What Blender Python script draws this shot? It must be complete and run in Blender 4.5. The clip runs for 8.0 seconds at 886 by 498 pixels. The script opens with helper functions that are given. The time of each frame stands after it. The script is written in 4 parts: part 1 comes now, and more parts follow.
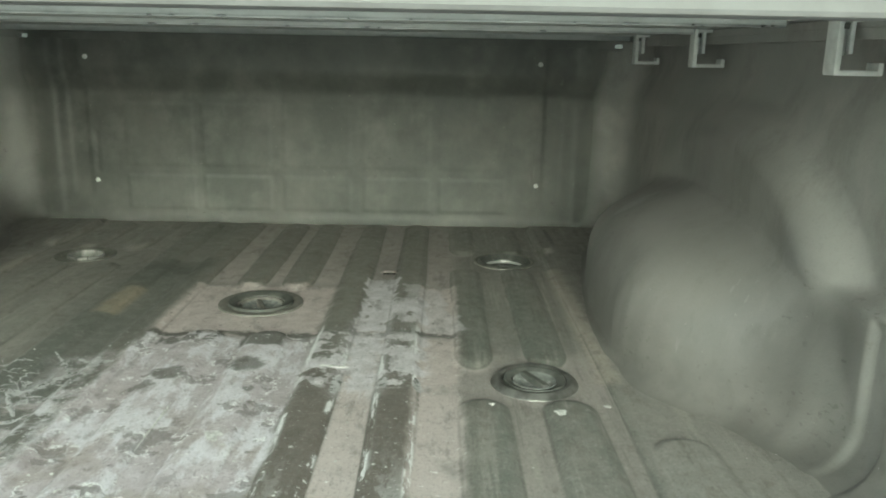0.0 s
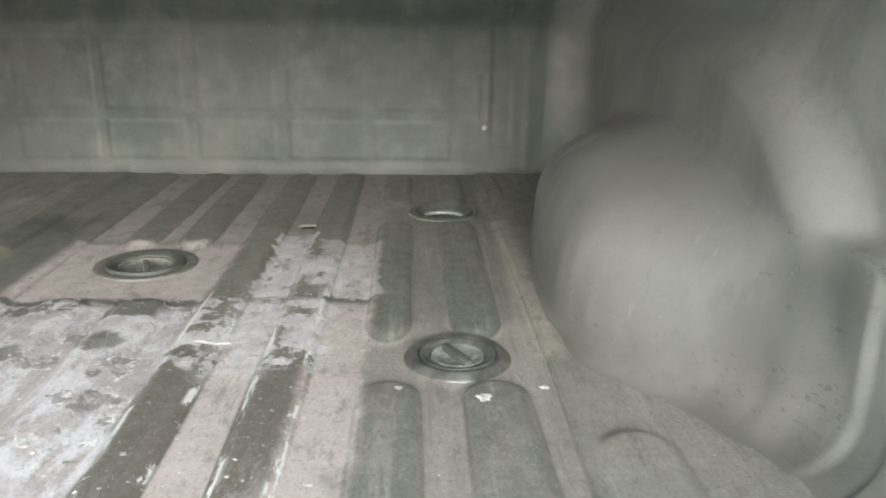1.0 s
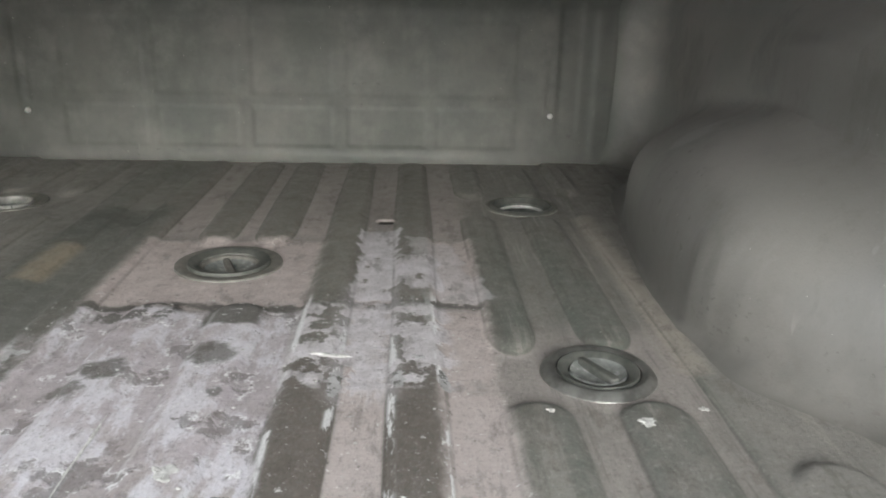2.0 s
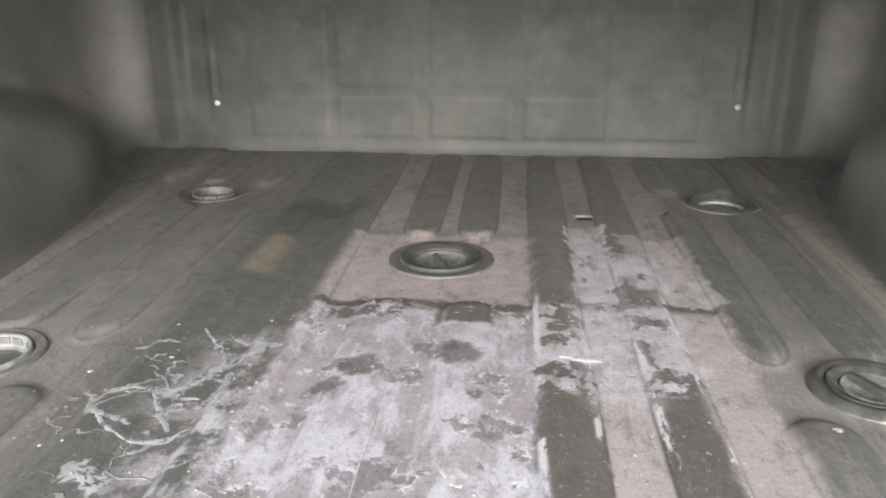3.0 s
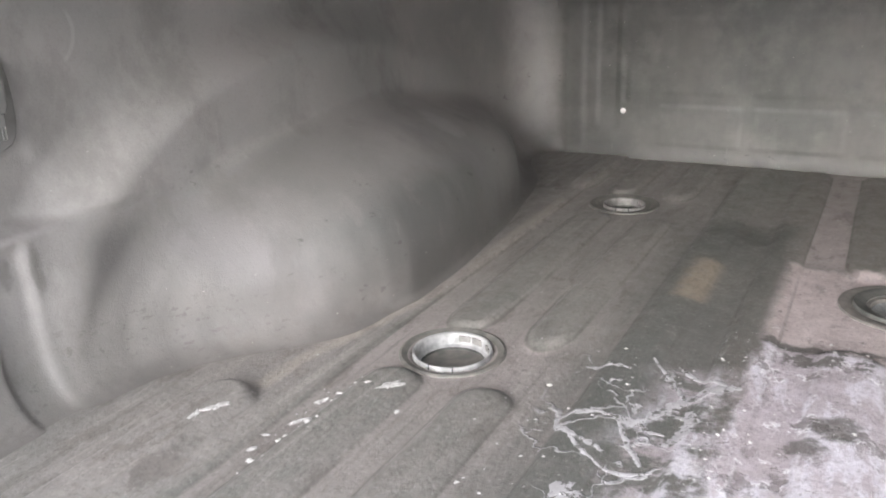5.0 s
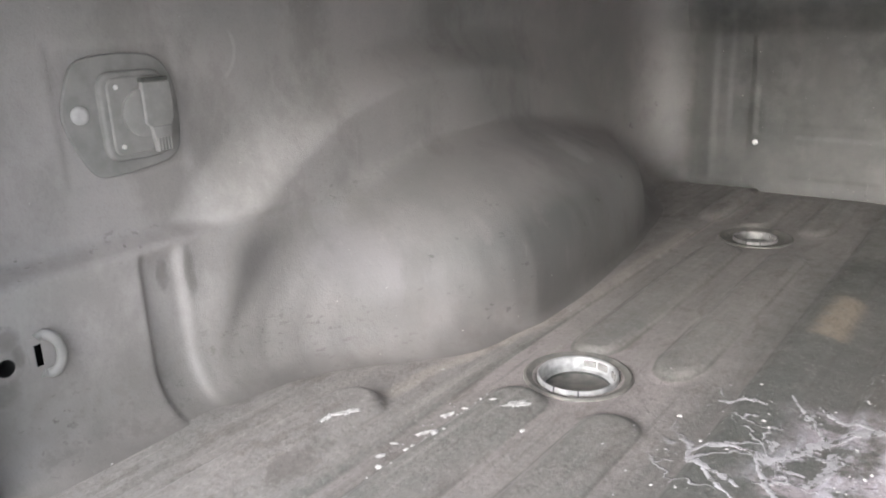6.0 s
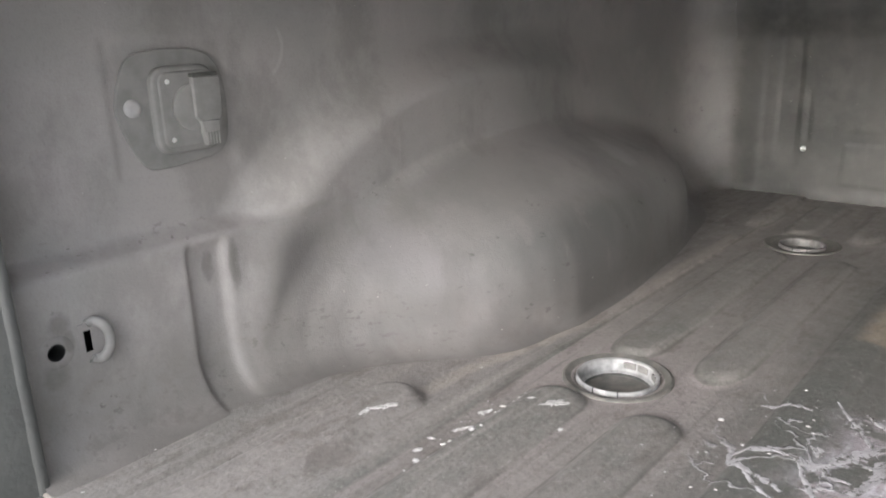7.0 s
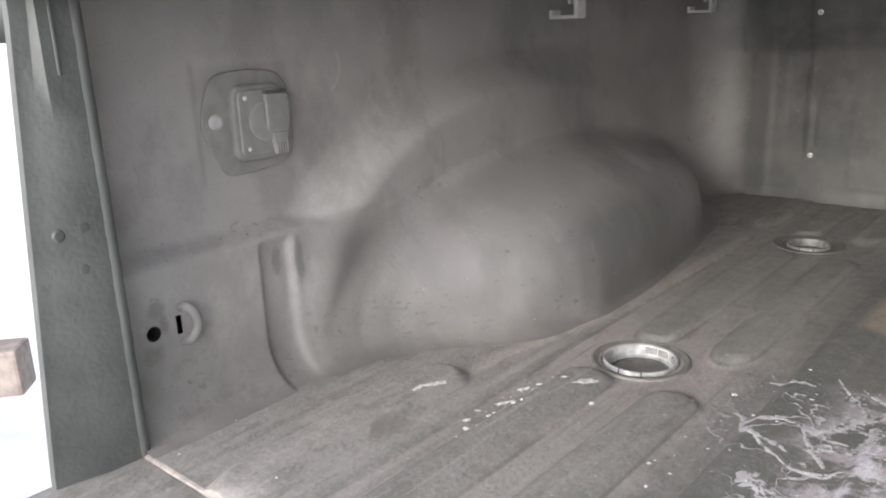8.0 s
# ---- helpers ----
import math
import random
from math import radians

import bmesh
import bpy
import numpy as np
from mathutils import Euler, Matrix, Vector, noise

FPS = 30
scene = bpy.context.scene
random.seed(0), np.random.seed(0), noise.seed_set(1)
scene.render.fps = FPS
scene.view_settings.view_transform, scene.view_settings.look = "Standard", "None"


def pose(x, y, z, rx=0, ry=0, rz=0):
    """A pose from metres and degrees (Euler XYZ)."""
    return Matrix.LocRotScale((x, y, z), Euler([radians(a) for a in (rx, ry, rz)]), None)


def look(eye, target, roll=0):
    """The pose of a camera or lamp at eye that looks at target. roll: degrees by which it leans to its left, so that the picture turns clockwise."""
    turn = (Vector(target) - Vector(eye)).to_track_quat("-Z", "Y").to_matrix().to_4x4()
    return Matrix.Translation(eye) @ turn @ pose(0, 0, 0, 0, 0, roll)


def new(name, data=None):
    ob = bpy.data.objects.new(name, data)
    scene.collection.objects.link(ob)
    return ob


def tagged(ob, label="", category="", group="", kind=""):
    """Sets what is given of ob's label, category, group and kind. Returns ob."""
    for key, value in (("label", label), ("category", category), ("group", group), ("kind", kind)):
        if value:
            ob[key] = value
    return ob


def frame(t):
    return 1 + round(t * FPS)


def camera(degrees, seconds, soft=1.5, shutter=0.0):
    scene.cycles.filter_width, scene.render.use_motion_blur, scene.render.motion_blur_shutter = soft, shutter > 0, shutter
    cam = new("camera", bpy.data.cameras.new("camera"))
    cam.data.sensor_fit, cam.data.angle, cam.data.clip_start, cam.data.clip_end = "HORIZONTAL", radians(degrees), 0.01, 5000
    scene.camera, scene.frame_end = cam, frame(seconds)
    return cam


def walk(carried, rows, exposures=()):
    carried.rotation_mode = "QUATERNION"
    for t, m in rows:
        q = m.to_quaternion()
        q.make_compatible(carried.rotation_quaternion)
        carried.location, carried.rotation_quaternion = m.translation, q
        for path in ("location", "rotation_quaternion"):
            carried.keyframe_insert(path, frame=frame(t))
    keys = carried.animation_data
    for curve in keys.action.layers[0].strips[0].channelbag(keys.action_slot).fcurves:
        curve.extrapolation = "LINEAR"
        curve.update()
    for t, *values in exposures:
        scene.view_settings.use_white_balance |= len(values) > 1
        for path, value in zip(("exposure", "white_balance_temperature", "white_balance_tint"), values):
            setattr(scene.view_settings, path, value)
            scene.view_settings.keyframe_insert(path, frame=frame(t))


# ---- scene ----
cam = camera(58.6, 8.0, soft=1.9)
PATH = [
    (0, (0.359, -0.838, 0.506), (0.374, 1.103, 0.024), 1.1),
    (0.5, (0.428, -0.704, 0.453), (0.476, 1.216, -0.104), 1.1),
    (1, (0.458, -0.604, 0.435), (0.537, 1.305, -0.154), 0.8),
    (1.2, (0.45, -0.587, 0.435), (0.544, 1.319, -0.166), 1.1),
    (2.3, (0.217, -0.49, 0.439), (0.305, 1.401, -0.207), 1.5),
    (2.5, (0.181, -0.483, 0.436), (0.198, 1.407, -0.219), 0.9),
    (3, (0.113, -0.487, 0.444), (-0.06, 1.39, -0.224), -0.2),
    (3.5, (0.062, -0.485, 0.448), (-0.311, 1.36, -0.227), -1.1),
    (4, (0.013, -0.481, 0.451), (-0.559, 1.311, -0.229), -2.0),
    (4.5, (-0.035, -0.489, 0.47), (-0.796, 1.231, -0.21), -2.2),
    (5, (-0.06, -0.504, 0.488), (-0.995, 1.131, -0.185), -2.4),
    (5.2, (-0.069, -0.511, 0.491), (-1.069, 1.09, -0.169), -2.6),
    (6.3, (-0.085, -0.537, 0.479), (-1.284, 0.953, -0.104), -1.8),
    (6.5, (-0.087, -0.538, 0.479), (-1.303, 0.94, -0.103), -1.7),
    (7, (-0.08, -0.54, 0.47), (-1.327, 0.914, -0.105), -1.9),
    (7.5, (-0.044, -0.577, 0.47), (-1.313, 0.861, -0.098), -2.2),
    (8, (-0.033, -0.664, 0.489), (-1.304, 0.779, -0.062), -2.3),
]
walk(cam, [(t, look(eye, target, roll)) for t, eye, target, roll in PATH], [(0.0, 1.16, 6100, -17), (0.5, 1.64, 6030, -7), (1.0, 1.57, 5970, -2), (2.5, 1.05, 5910, 5), (3.0, 1.46, 5940, 7), (3.5, 1.44, 5950, 8), (4.0, 1.39, 5990, 7), (4.5, 1.50, 5960, 8), (5.0, 1.67, 5890, 12), (6.5, 1.70, 5900, 12), (7.0, 1.42, 5960, 12), (7.5, 1.45, 5970, 12), (8.0, 1.40, 5960, 12)])

# ---- light ----
world = bpy.data.worlds.new("overcast_sky")
scene.world = world
world.use_nodes = True
wn = world.node_tree.nodes
sky = wn.new("ShaderNodeTexSky")
sky.sky_type = "NISHITA"
sky.sun_disc = False
sky.sun_elevation = radians(21)
sky.sun_rotation = radians(177)
sky.dust_density = 4.0
haze = wn.new("ShaderNodeHueSaturation")
haze.inputs["Saturation"].default_value = 0.4
world.node_tree.links.new(sky.outputs[0], haze.inputs["Color"])
world.node_tree.links.new(haze.outputs[0], wn["Background"].inputs[0])
wn["Background"].inputs[1].default_value = 0.15

sun_data = bpy.data.lights.new("sun", "SUN")
sun_data.energy = 0.85
sun_data.angle = radians(130)
sun_data.color = (1.0, 0.96, 0.9)
sun = new("sun", sun_data)
sun.matrix_world = look((0.3, -5.0, 1.9), (0, 0, 0))


# ---- node helpers ----
class Graph:
    """Short hand for building a node material."""

    def __init__(self, name):
        self.mat = bpy.data.materials.new(name)
        self.mat.use_nodes = True
        self.tree = self.mat.node_tree
        self.bsdf = self.tree.nodes["Principled BSDF"]
        self.co = self.tree.nodes.new("ShaderNodeTexCoord").outputs["Object"]

    def put(self, socket, value):
        if isinstance(value, bpy.types.NodeSocket):
            self.tree.links.new(value, socket)
        else:
            socket.default_value = value

    def op(self, kind, a, b=0.0, c=0.0):
        n = self.tree.nodes.new("ShaderNodeMath")
        n.operation = kind
        for s, v in zip(n.inputs, (a, b, c)):
            self.put(s, v)
        return n.outputs[0]

    def add(self, a, b):
        return self.op("ADD", a, b)

    def mul(self, *vs):
        out = vs[0]
        for v in vs[1:]:
            out = self.op("MULTIPLY", out, v)
        return out

    def inv(self, a):
        return self.op("SUBTRACT", 1.0, a)

    def most(self, a, b):
        return self.op("MAXIMUM", a, b)

    def step(self, e0, e1, v, lo=0.0, hi=1.0):
        n = self.tree.nodes.new("ShaderNodeMapRange")
        n.interpolation_type = "SMOOTHSTEP"
        flip = e0 > e1
        for i, val in enumerate((v, min(e0, e1), max(e0, e1), hi if flip else lo, lo if flip else hi)):
            self.put(n.inputs[i], val)
        return n.outputs[0]

    def noise(self, scale, detail=3.0, rough=0.55, stretch=None, shift=0.0):
        co = self.co
        if stretch or shift:
            m = self.tree.nodes.new("ShaderNodeMapping")
            self.put(m.inputs[0], self.co)
            m.inputs[1].default_value = (shift, shift * 0.7, shift * 0.3)
            m.inputs[3].default_value = stretch or (1, 1, 1)
            co = m.outputs[0]
        n = self.tree.nodes.new("ShaderNodeTexNoise")
        self.put(n.inputs["Vector"], co)
        n.inputs["Scale"].default_value = scale
        n.inputs["Detail"].default_value = detail
        n.inputs["Roughness"].default_value = rough
        return n.outputs["Fac"]

    def cells(self, scale, vector, feature="DISTANCE_TO_EDGE", wild=1.0):
        n = self.tree.nodes.new("ShaderNodeTexVoronoi")
        n.feature = feature
        self.put(n.inputs["Vector"], vector)
        n.inputs["Scale"].default_value = scale
        n.inputs["Randomness"].default_value = wild
        return n.outputs["Distance"]

    def axes(self, vector=None):
        n = self.tree.nodes.new("ShaderNodeSeparateXYZ")
        self.put(n.inputs[0], vector or self.co)
        return n.outputs

    def join(self, x, y, z):
        n = self.tree.nodes.new("ShaderNodeCombineXYZ")
        for s, v in zip(n.inputs, (x, y, z)):
            self.put(s, v)
        return n.outputs[0]

    def mix(self, fac, a, b):
        n = self.tree.nodes.new("ShaderNodeMix")
        n.data_type = "RGBA"
        self.put(n.inputs[0], fac)
        for s, v in ((n.inputs[6], a), (n.inputs[7], b)):
            self.put(s, (*v, 1) if isinstance(v, tuple) else v)
        return n.outputs[2]

    def area(self, x, y, x0, x1, y0, y1, soft=0.015):
        return self.mul(self.step(x0 - soft, x0 + soft, x), self.step(x1 + soft, x1 - soft, x),
                        self.step(y0 - soft, y0 + soft, y), self.step(y1 + soft, y1 - soft, y))

    def finish(self, color, rough=0.6, metal=0.0, bump=None, depth=0.001, strength=1.0, spec=0.5, sheen=0.0):
        b = self.bsdf.inputs
        b["Sheen Weight"].default_value = sheen
        b["Sheen Roughness"].default_value = 0.55
        self.put(b["Base Color"], (*color, 1) if isinstance(color, tuple) else color)
        self.put(b["Roughness"], rough)
        self.put(b["Metallic"], metal)
        b["Specular IOR Level"].default_value = spec
        if bump is not None:
            n = self.tree.nodes.new("ShaderNodeBump")
            self.put(n.inputs["Height"], bump)
            n.inputs["Distance"].default_value = depth
            n.inputs["Strength"].default_value = strength
            self.put(b["Normal"], n.outputs[0])
        return self.mat


# ---- materials ----
def liner_wall():
    """Sprayed bed liner with road dust; the head wall carries painted shade."""
    g = Graph("dusty_bed_liner")
    x, y, z = g.axes()
    big, mid, fine = g.noise(3.0, 4), g.noise(14, 4, shift=3.1), g.noise(420, 2)
    smear = g.noise(7, 5, 0.6, (1, 1, 0.35), 1.7)
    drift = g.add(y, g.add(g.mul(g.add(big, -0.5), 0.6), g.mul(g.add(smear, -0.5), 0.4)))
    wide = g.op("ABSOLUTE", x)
    # mask that darkens the head wall in colour, in place of weaker light
    head_shade = g.mul(g.step(1.16, 1.43, drift), g.step(0.89, 0.77, wide))
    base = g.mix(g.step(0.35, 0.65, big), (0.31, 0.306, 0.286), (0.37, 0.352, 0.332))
    base = g.mix(head_shade, base, g.mix(g.step(0.35, 0.65, g.noise(6, 5, 0.65, shift=4.0)), (0.091, 0.095, 0.085), (0.128, 0.128, 0.116)))
    dust = g.mul(g.step(0.38, 0.72, mid), g.step(0.3, 0.7, smear), g.step(0.0, 1.0, head_shade, 0.8, 0.22))
    base = g.mix(dust, base, (0.43, 0.40, 0.382))
    # housings painted darker to hold back light, shade banded along y, with rubbed streaks
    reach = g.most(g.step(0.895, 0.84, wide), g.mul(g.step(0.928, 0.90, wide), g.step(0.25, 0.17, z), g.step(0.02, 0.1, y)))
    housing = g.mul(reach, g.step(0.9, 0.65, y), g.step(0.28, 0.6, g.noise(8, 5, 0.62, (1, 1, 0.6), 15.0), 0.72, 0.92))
    shade_y = g.add(y, g.add(g.mul(g.add(smear, -0.5), 0.16), g.mul(g.add(z, -0.1), 0.25)))
    tone = g.mix(g.step(0.16, 0.25, shade_y), (0.138, 0.131, 0.124), (0.198, 0.188, 0.186))
    tone = g.mix(g.step(0.25, 0.35, shade_y), tone, g.mix(g.step(-0.1, 0.1, x), (0.13, 0.13, 0.123), (0.212, 0.197, 0.189)))
    drawn = g.noise(13, 6, 0.7, (1, 1, 0.3), 18.0)
    tone = g.mix(g.mul(g.step(0.5, 0.66, drawn), 0.45), tone, (0.105, 0.1, 0.091))
    tone = g.mix(g.mul(g.step(0.44, 0.3, drawn), 0.35), tone, (0.27, 0.248, 0.238))
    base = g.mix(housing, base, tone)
    # settled dust on upward faces, made paler to replace light the cover keeps off
    up = g.axes(g.tree.nodes.new("ShaderNodeNewGeometry").outputs["Normal"])[2]
    base = g.mix(g.mul(g.step(0.5, 0.95, up), g.step(0.08, 0.14, z), g.step(0.25, 0.6, mid, 0.5, 0.8)), base, g.mix(g.most(g.step(0.86, 0.90, wide), g.step(0.38, 0.65, y, 0.0, 0.85)), (0.24, 0.226, 0.216), (0.385, 0.358, 0.341)))
    # dust colour along the foot of the walls, darker on the housings
    foot_tone = g.mul(g.step(0.15, 0.01, z), g.step(0.3, 0.6, g.noise(11, 4, shift=6.6), 0.8, 1.0), g.step(0.0, 1.0, head_shade, 1.0, 0.1))
    base = g.mix(foot_tone, base, g.mix(g.step(0.84, 0.89, wide), g.mix(g.step(0.35, 0.65, mid), (0.135, 0.127, 0.117), (0.18, 0.168, 0.157)), g.mix(g.step(0.35, 0.65, mid), (0.215, 0.203, 0.188), (0.262, 0.245, 0.228))))
    band = g.most(g.area(y, z, -0.22, 0.42, 0.008, 0.085, 0.02), g.area(y, z, -0.25, 0.3, 0.205, 0.24, 0.012))
    flecks = g.mul(band, g.step(0.60, 0.66, g.noise(75, 4, 0.6, (1, 1.0, 1.7), 8.0)), g.step(0.45, 0.6, g.noise(9, 3, shift=7.0)))
    heel = g.mul(g.area(y, z, 0.02, 0.2, 0.012, 0.10, 0.03), g.step(0.61, 0.65, g.noise(78, 4, 0.6, (1, 0.6, 1.5), 2.7)))
    flecks = g.most(flecks, g.mul(heel, g.step(0.4, 0.55, g.noise(14, 3, shift=3.3))))
    base = g.mix(g.mul(flecks, 0.5), base, (0.066, 0.0565, 0.05))
    scuff = g.mul(g.step(0.63, 0.7, g.noise(38, 4, 0.6, (1, 1, 1.6), 5.0)), g.step(0.55, 0.65, g.noise(5, 2, shift=9.0)), g.step(0.3, 0.18, z))
    base = g.mix(g.mul(scuff, 0.55), base, (0.0594, 0.0527, 0.0474))
    stain = g.mul(g.step(0.5, 0.66, g.noise(5.5, 6, 0.68, (1, 1, 0.7), 11.0)), 0.36)
    base = g.mix(stain, base, (0.159, 0.149, 0.136))
    grime = g.mul(g.step(0.52, 0.64, g.noise(33, 6, 0.72, (1, 0.8, 1), 12.0)), g.step(0.13, 0.0, z, 0.0, 0.3), g.step(0.0, 1.0, head_shade, 1.0, 0.2))
    base = g.mix(grime, base, (0.121, 0.105, 0.0923))
    blots = 0.0
    for py, pz, ry, rz in ((-0.210, 0.162, 0.011, 0.013), (-0.203, 0.142, 0.007, 0.012), (-0.221, 0.106, 0.013, 0.015), (0.015, 0.17, 0.007, 0.03), (-0.018, 0.175, 0.008, 0.02)):
        d = g.add(g.op("POWER", g.mul(g.add(y, -py), 1 / ry), 2.0), g.op("POWER", g.mul(g.add(z, -pz), 1 / rz), 2.0))
        blots = g.most(blots, g.step(1.7, 0.2, g.add(d, g.mul(g.add(g.noise(45, 5, 0.7, shift=6.1), -0.5), 3.0))))
    base = g.mix(g.mul(blots, g.step(0.0, -0.1, x), 0.45), base, (0.0994, 0.0966, 0.0852))
    scratch = g.mul(g.step(0.66, 0.70, g.noise(34, 2, 0.5, (1.4, 1.4, 0.14), 3.7)), g.step(0.58, 0.66, g.noise(6, 2, shift=13.0)))
    base = g.mix(g.mul(scratch, 0.12), base, (0.5, 0.48, 0.46))
    # pale spot on the shoulder of each housing
    shoulder = g.add(g.op("POWER", g.mul(g.add(y, -0.785), 1 / 0.04), 2.0), g.op("POWER", g.mul(g.add(z, -0.208), 1 / 0.022), 2.0))
    shoulder = g.step(1.6, 0.1, g.add(shoulder, g.mul(g.add(g.noise(40, 4, 0.65, shift=2.4), -0.5), 2.0)))
    base = g.mix(g.mul(shoulder, 0.5), base, (0.5, 0.5, 0.48))
    # one bowed scratch above the wiring socket
    bow = g.op("SQRT", g.add(g.op("POWER", g.add(y, -0.105), 2.0), g.op("POWER", g.add(z, -0.435), 2.0)))
    bow = g.mul(g.step(0.004, 0.001, g.op("ABSOLUTE", g.add(bow, -0.043))), g.area(y, z, 0.126, 0.2, 0.395, 0.455, 0.008), g.step(0.0, -0.1, x))
    base = g.mix(g.mul(bow, 0.4), base, (0.5, 0.48, 0.46))
    weave = g.noise(240, 3, 0.7, shift=4.4)
    base = g.mix(g.step(0.5, 0.7, weave, 0.0, 0.12), base, (0.128, 0.121, 0.111))
    speck = g.step(0.79, 0.83, g.noise(160, 1, shift=2.0))
    base = g.mix(g.mul(speck, 0.6), base, (0.554, 0.527, 0.487))
    relief = g.add(g.mul(fine, 0.6), g.mul(g.noise(90, 3), 0.7))
    return g.finish(base, g.step(0.2, 0.8, mid, 0.42, 0.62), bump=relief, depth=0.0012, strength=0.45, spec=0.5, sheen=0.05)


def liner_floor():
    g = Graph("dirty_bed_floor_coating")
    x, y, z = g.axes()
    side = g.op("ABSOLUTE", x)
    n_a, n_b, n_c = g.noise(9, 5, 0.6), g.noise(9, 5, 0.6, shift=4.3), g.noise(38, 4, 0.6)
    n_d = g.noise(38, 4, 0.6, shift=2.2)
    # loose and tight ragged edges
    wx = g.add(x, g.add(g.mul(g.add(n_a, -0.5), 0.09), g.mul(g.add(n_c, -0.5), 0.03)))
    wy = g.add(y, g.add(g.mul(g.add(n_b, -0.5), 0.11), g.mul(g.add(n_d, -0.5), 0.035)))
    tx = g.add(x, g.mul(g.add(n_c, -0.5), 0.022))
    ty = g.add(y, g.mul(g.add(n_d, -0.5), 0.03))
    streaks = g.noise(22, 4, 0.6, (1, 0.12, 1), 1.0)
    long_streaks = g.noise(60, 4, 0.65, (1, 0.05, 1), 6.0)
    grain = g.noise(130, 4, 0.65)
    sand = g.noise(420, 2, 0.6, shift=3.0)
    mottle = g.noise(31, 6, 0.7, shift=2.9)
    low = g.step(0.0022, 0.0007, z)
    high = g.inv(low)
    slope = g.mul(g.step(0.0012, 0.0035, z), g.step(0.009, 0.0065, z))
    foot = g.mul(g.step(0.0004, 0.0016, z), g.step(0.0045, 0.0022, z))
    # dark coating, worn brown towards the middle, green-grey at the sides
    coat = g.mix(g.step(0.3, 0.7, g.noise(5, 4)), (0.124, 0.133, 0.117), (0.175, 0.168, 0.153))
    brown = g.mul(g.area(wx, wy, -0.2, 0.40, -0.4, 1.6, 0.05), g.step(0.3, 0.65, grain))
    coat = g.mix(g.mul(brown, 0.75), coat, (0.19, 0.162, 0.142))
    coat = g.mix(g.mul(g.step(0.45, 0.75, g.noise(45, 5, 0.7, shift=7.0)), 0.6), coat, (0.253, 0.234, 0.216))
    coat = g.mix(g.mul(g.step(0.56, 0.68, sand), 0.35), coat, (0.284, 0.27, 0.25))
    ribs_mid = g.area(tx, wy, 0.13, 0.35, -0.5, 0.36, 0.04)
    coat = g.mix(g.mul(ribs_mid, g.step(0.25, 0.6, grain, 0.5, 0.95)), coat, g.mix(mottle, (0.088, 0.075, 0.066), (0.19, 0.162, 0.143)))
    # dust in the channels, swept along them
    swept = g.mul(low, g.step(0.2, 0.62, streaks, 0.25, 1.0), g.step(0.95, 0.4, wy, 0.55, 1.0))
    swept = g.mul(swept, g.most(g.step(0.324, 0.336, side), g.step(-0.2, -0.05, x, 0.22, 1.0)))
    swept = g.mul(swept, g.inv(g.mul(g.step(0.42, 0.44, x), g.step(0.40, 0.5, wy), 0.42)))
    dust = g.mix(g.step(0.25, 0.75, mottle), (0.26, 0.234, 0.22), (0.348, 0.312, 0.296))
    coat = g.mix(g.mul(swept, 0.92), coat, dust)
    around = g.mul(g.step(0.40, 0.44, side), g.area(wx, wy, -0.68, 0.68, 0.22, 0.44, 0.02), low)
    coat = g.mix(g.mul(around, 0.8), coat, g.mix(mottle, (0.278, 0.249, 0.235), (0.365, 0.326, 0.31)))
    # outer margins beside the wheel housings
    margin = g.mul(g.step(0.628, 0.65, side), g.step(0.3, 0.6, n_a, 0.55, 1.0))
    coat = g.mix(g.mul(margin, 0.9), coat, g.mix(g.step(0.3, 0.7, mottle), (0.225, 0.212, 0.197), (0.29, 0.271, 0.254)))
    veil = g.mul(g.step(0.45, 0.75, wy), g.step(0.3, 0.7, g.noise(12, 5, 0.65, (1, 0.35, 1), 27.0), 0.12, 0.48))
    coat = g.mix(veil, coat, (0.265, 0.241, 0.216))
    # a cleaner lane beside the residue
    wiped = g.mul(g.area(wx, wy, -0.385, -0.165, -0.4, 1.02, 0.025), g.step(0.3, 0.7, g.noise(14, 5, 0.6, (1, 0.25, 1), 29.0), 0.72, 0.38))
    coat = g.mix(wiped, coat, g.mix(mottle, (0.07, 0.075, 0.065), (0.125, 0.127, 0.114)))
    # thin dust drawn out along the bed
    coat = g.mix(g.mul(g.step(0.53, 0.68, long_streaks), g.step(0.3, 0.5, side), 0.6), coat, (0.365, 0.337, 0.308))
    coat = g.mix(g.mul(g.step(0.45, 0.33, long_streaks), g.step(0.25, 0.4, side), 0.45), coat, (0.1, 0.098, 0.087))
    # tan strips beside the housings, lightened in colour to look lit
    ledge = g.mul(g.area(g.add(x, g.mul(g.add(n_c, -0.5), 0.03)), wy, 0.618, 0.656, 0.33, 1.0, 0.012), g.step(0.25, 0.55, n_b, 0.4, 0.85))
    lane = g.add(g.add(x, g.mul(g.step(0.55, 0.15, y), 0.055)), g.mul(g.add(n_c, -0.5), 0.024))
    ledge = g.most(ledge, g.mul(g.area(lane, wy, -0.654, -0.630, 0.12, 1.05, 0.009), g.step(0.25, 0.55, g.noise(20, 4, 0.6, (1, 0.3, 1), 33.0), 0.4, 0.95)))
    coat = g.mix(ledge, coat, g.mix(mottle, (0.315, 0.278, 0.243), (0.455, 0.405, 0.36)))
    # brown dust lying over the ribs beyond the open socket
    settled = g.mul(g.area(wx, wy, -0.66, -0.34, 0.40, 1.5, 0.03), g.step(0.3, 0.65, g.noise(16, 5, 0.65, (1, 0.3, 1), 24.0), 0.2, 0.6))
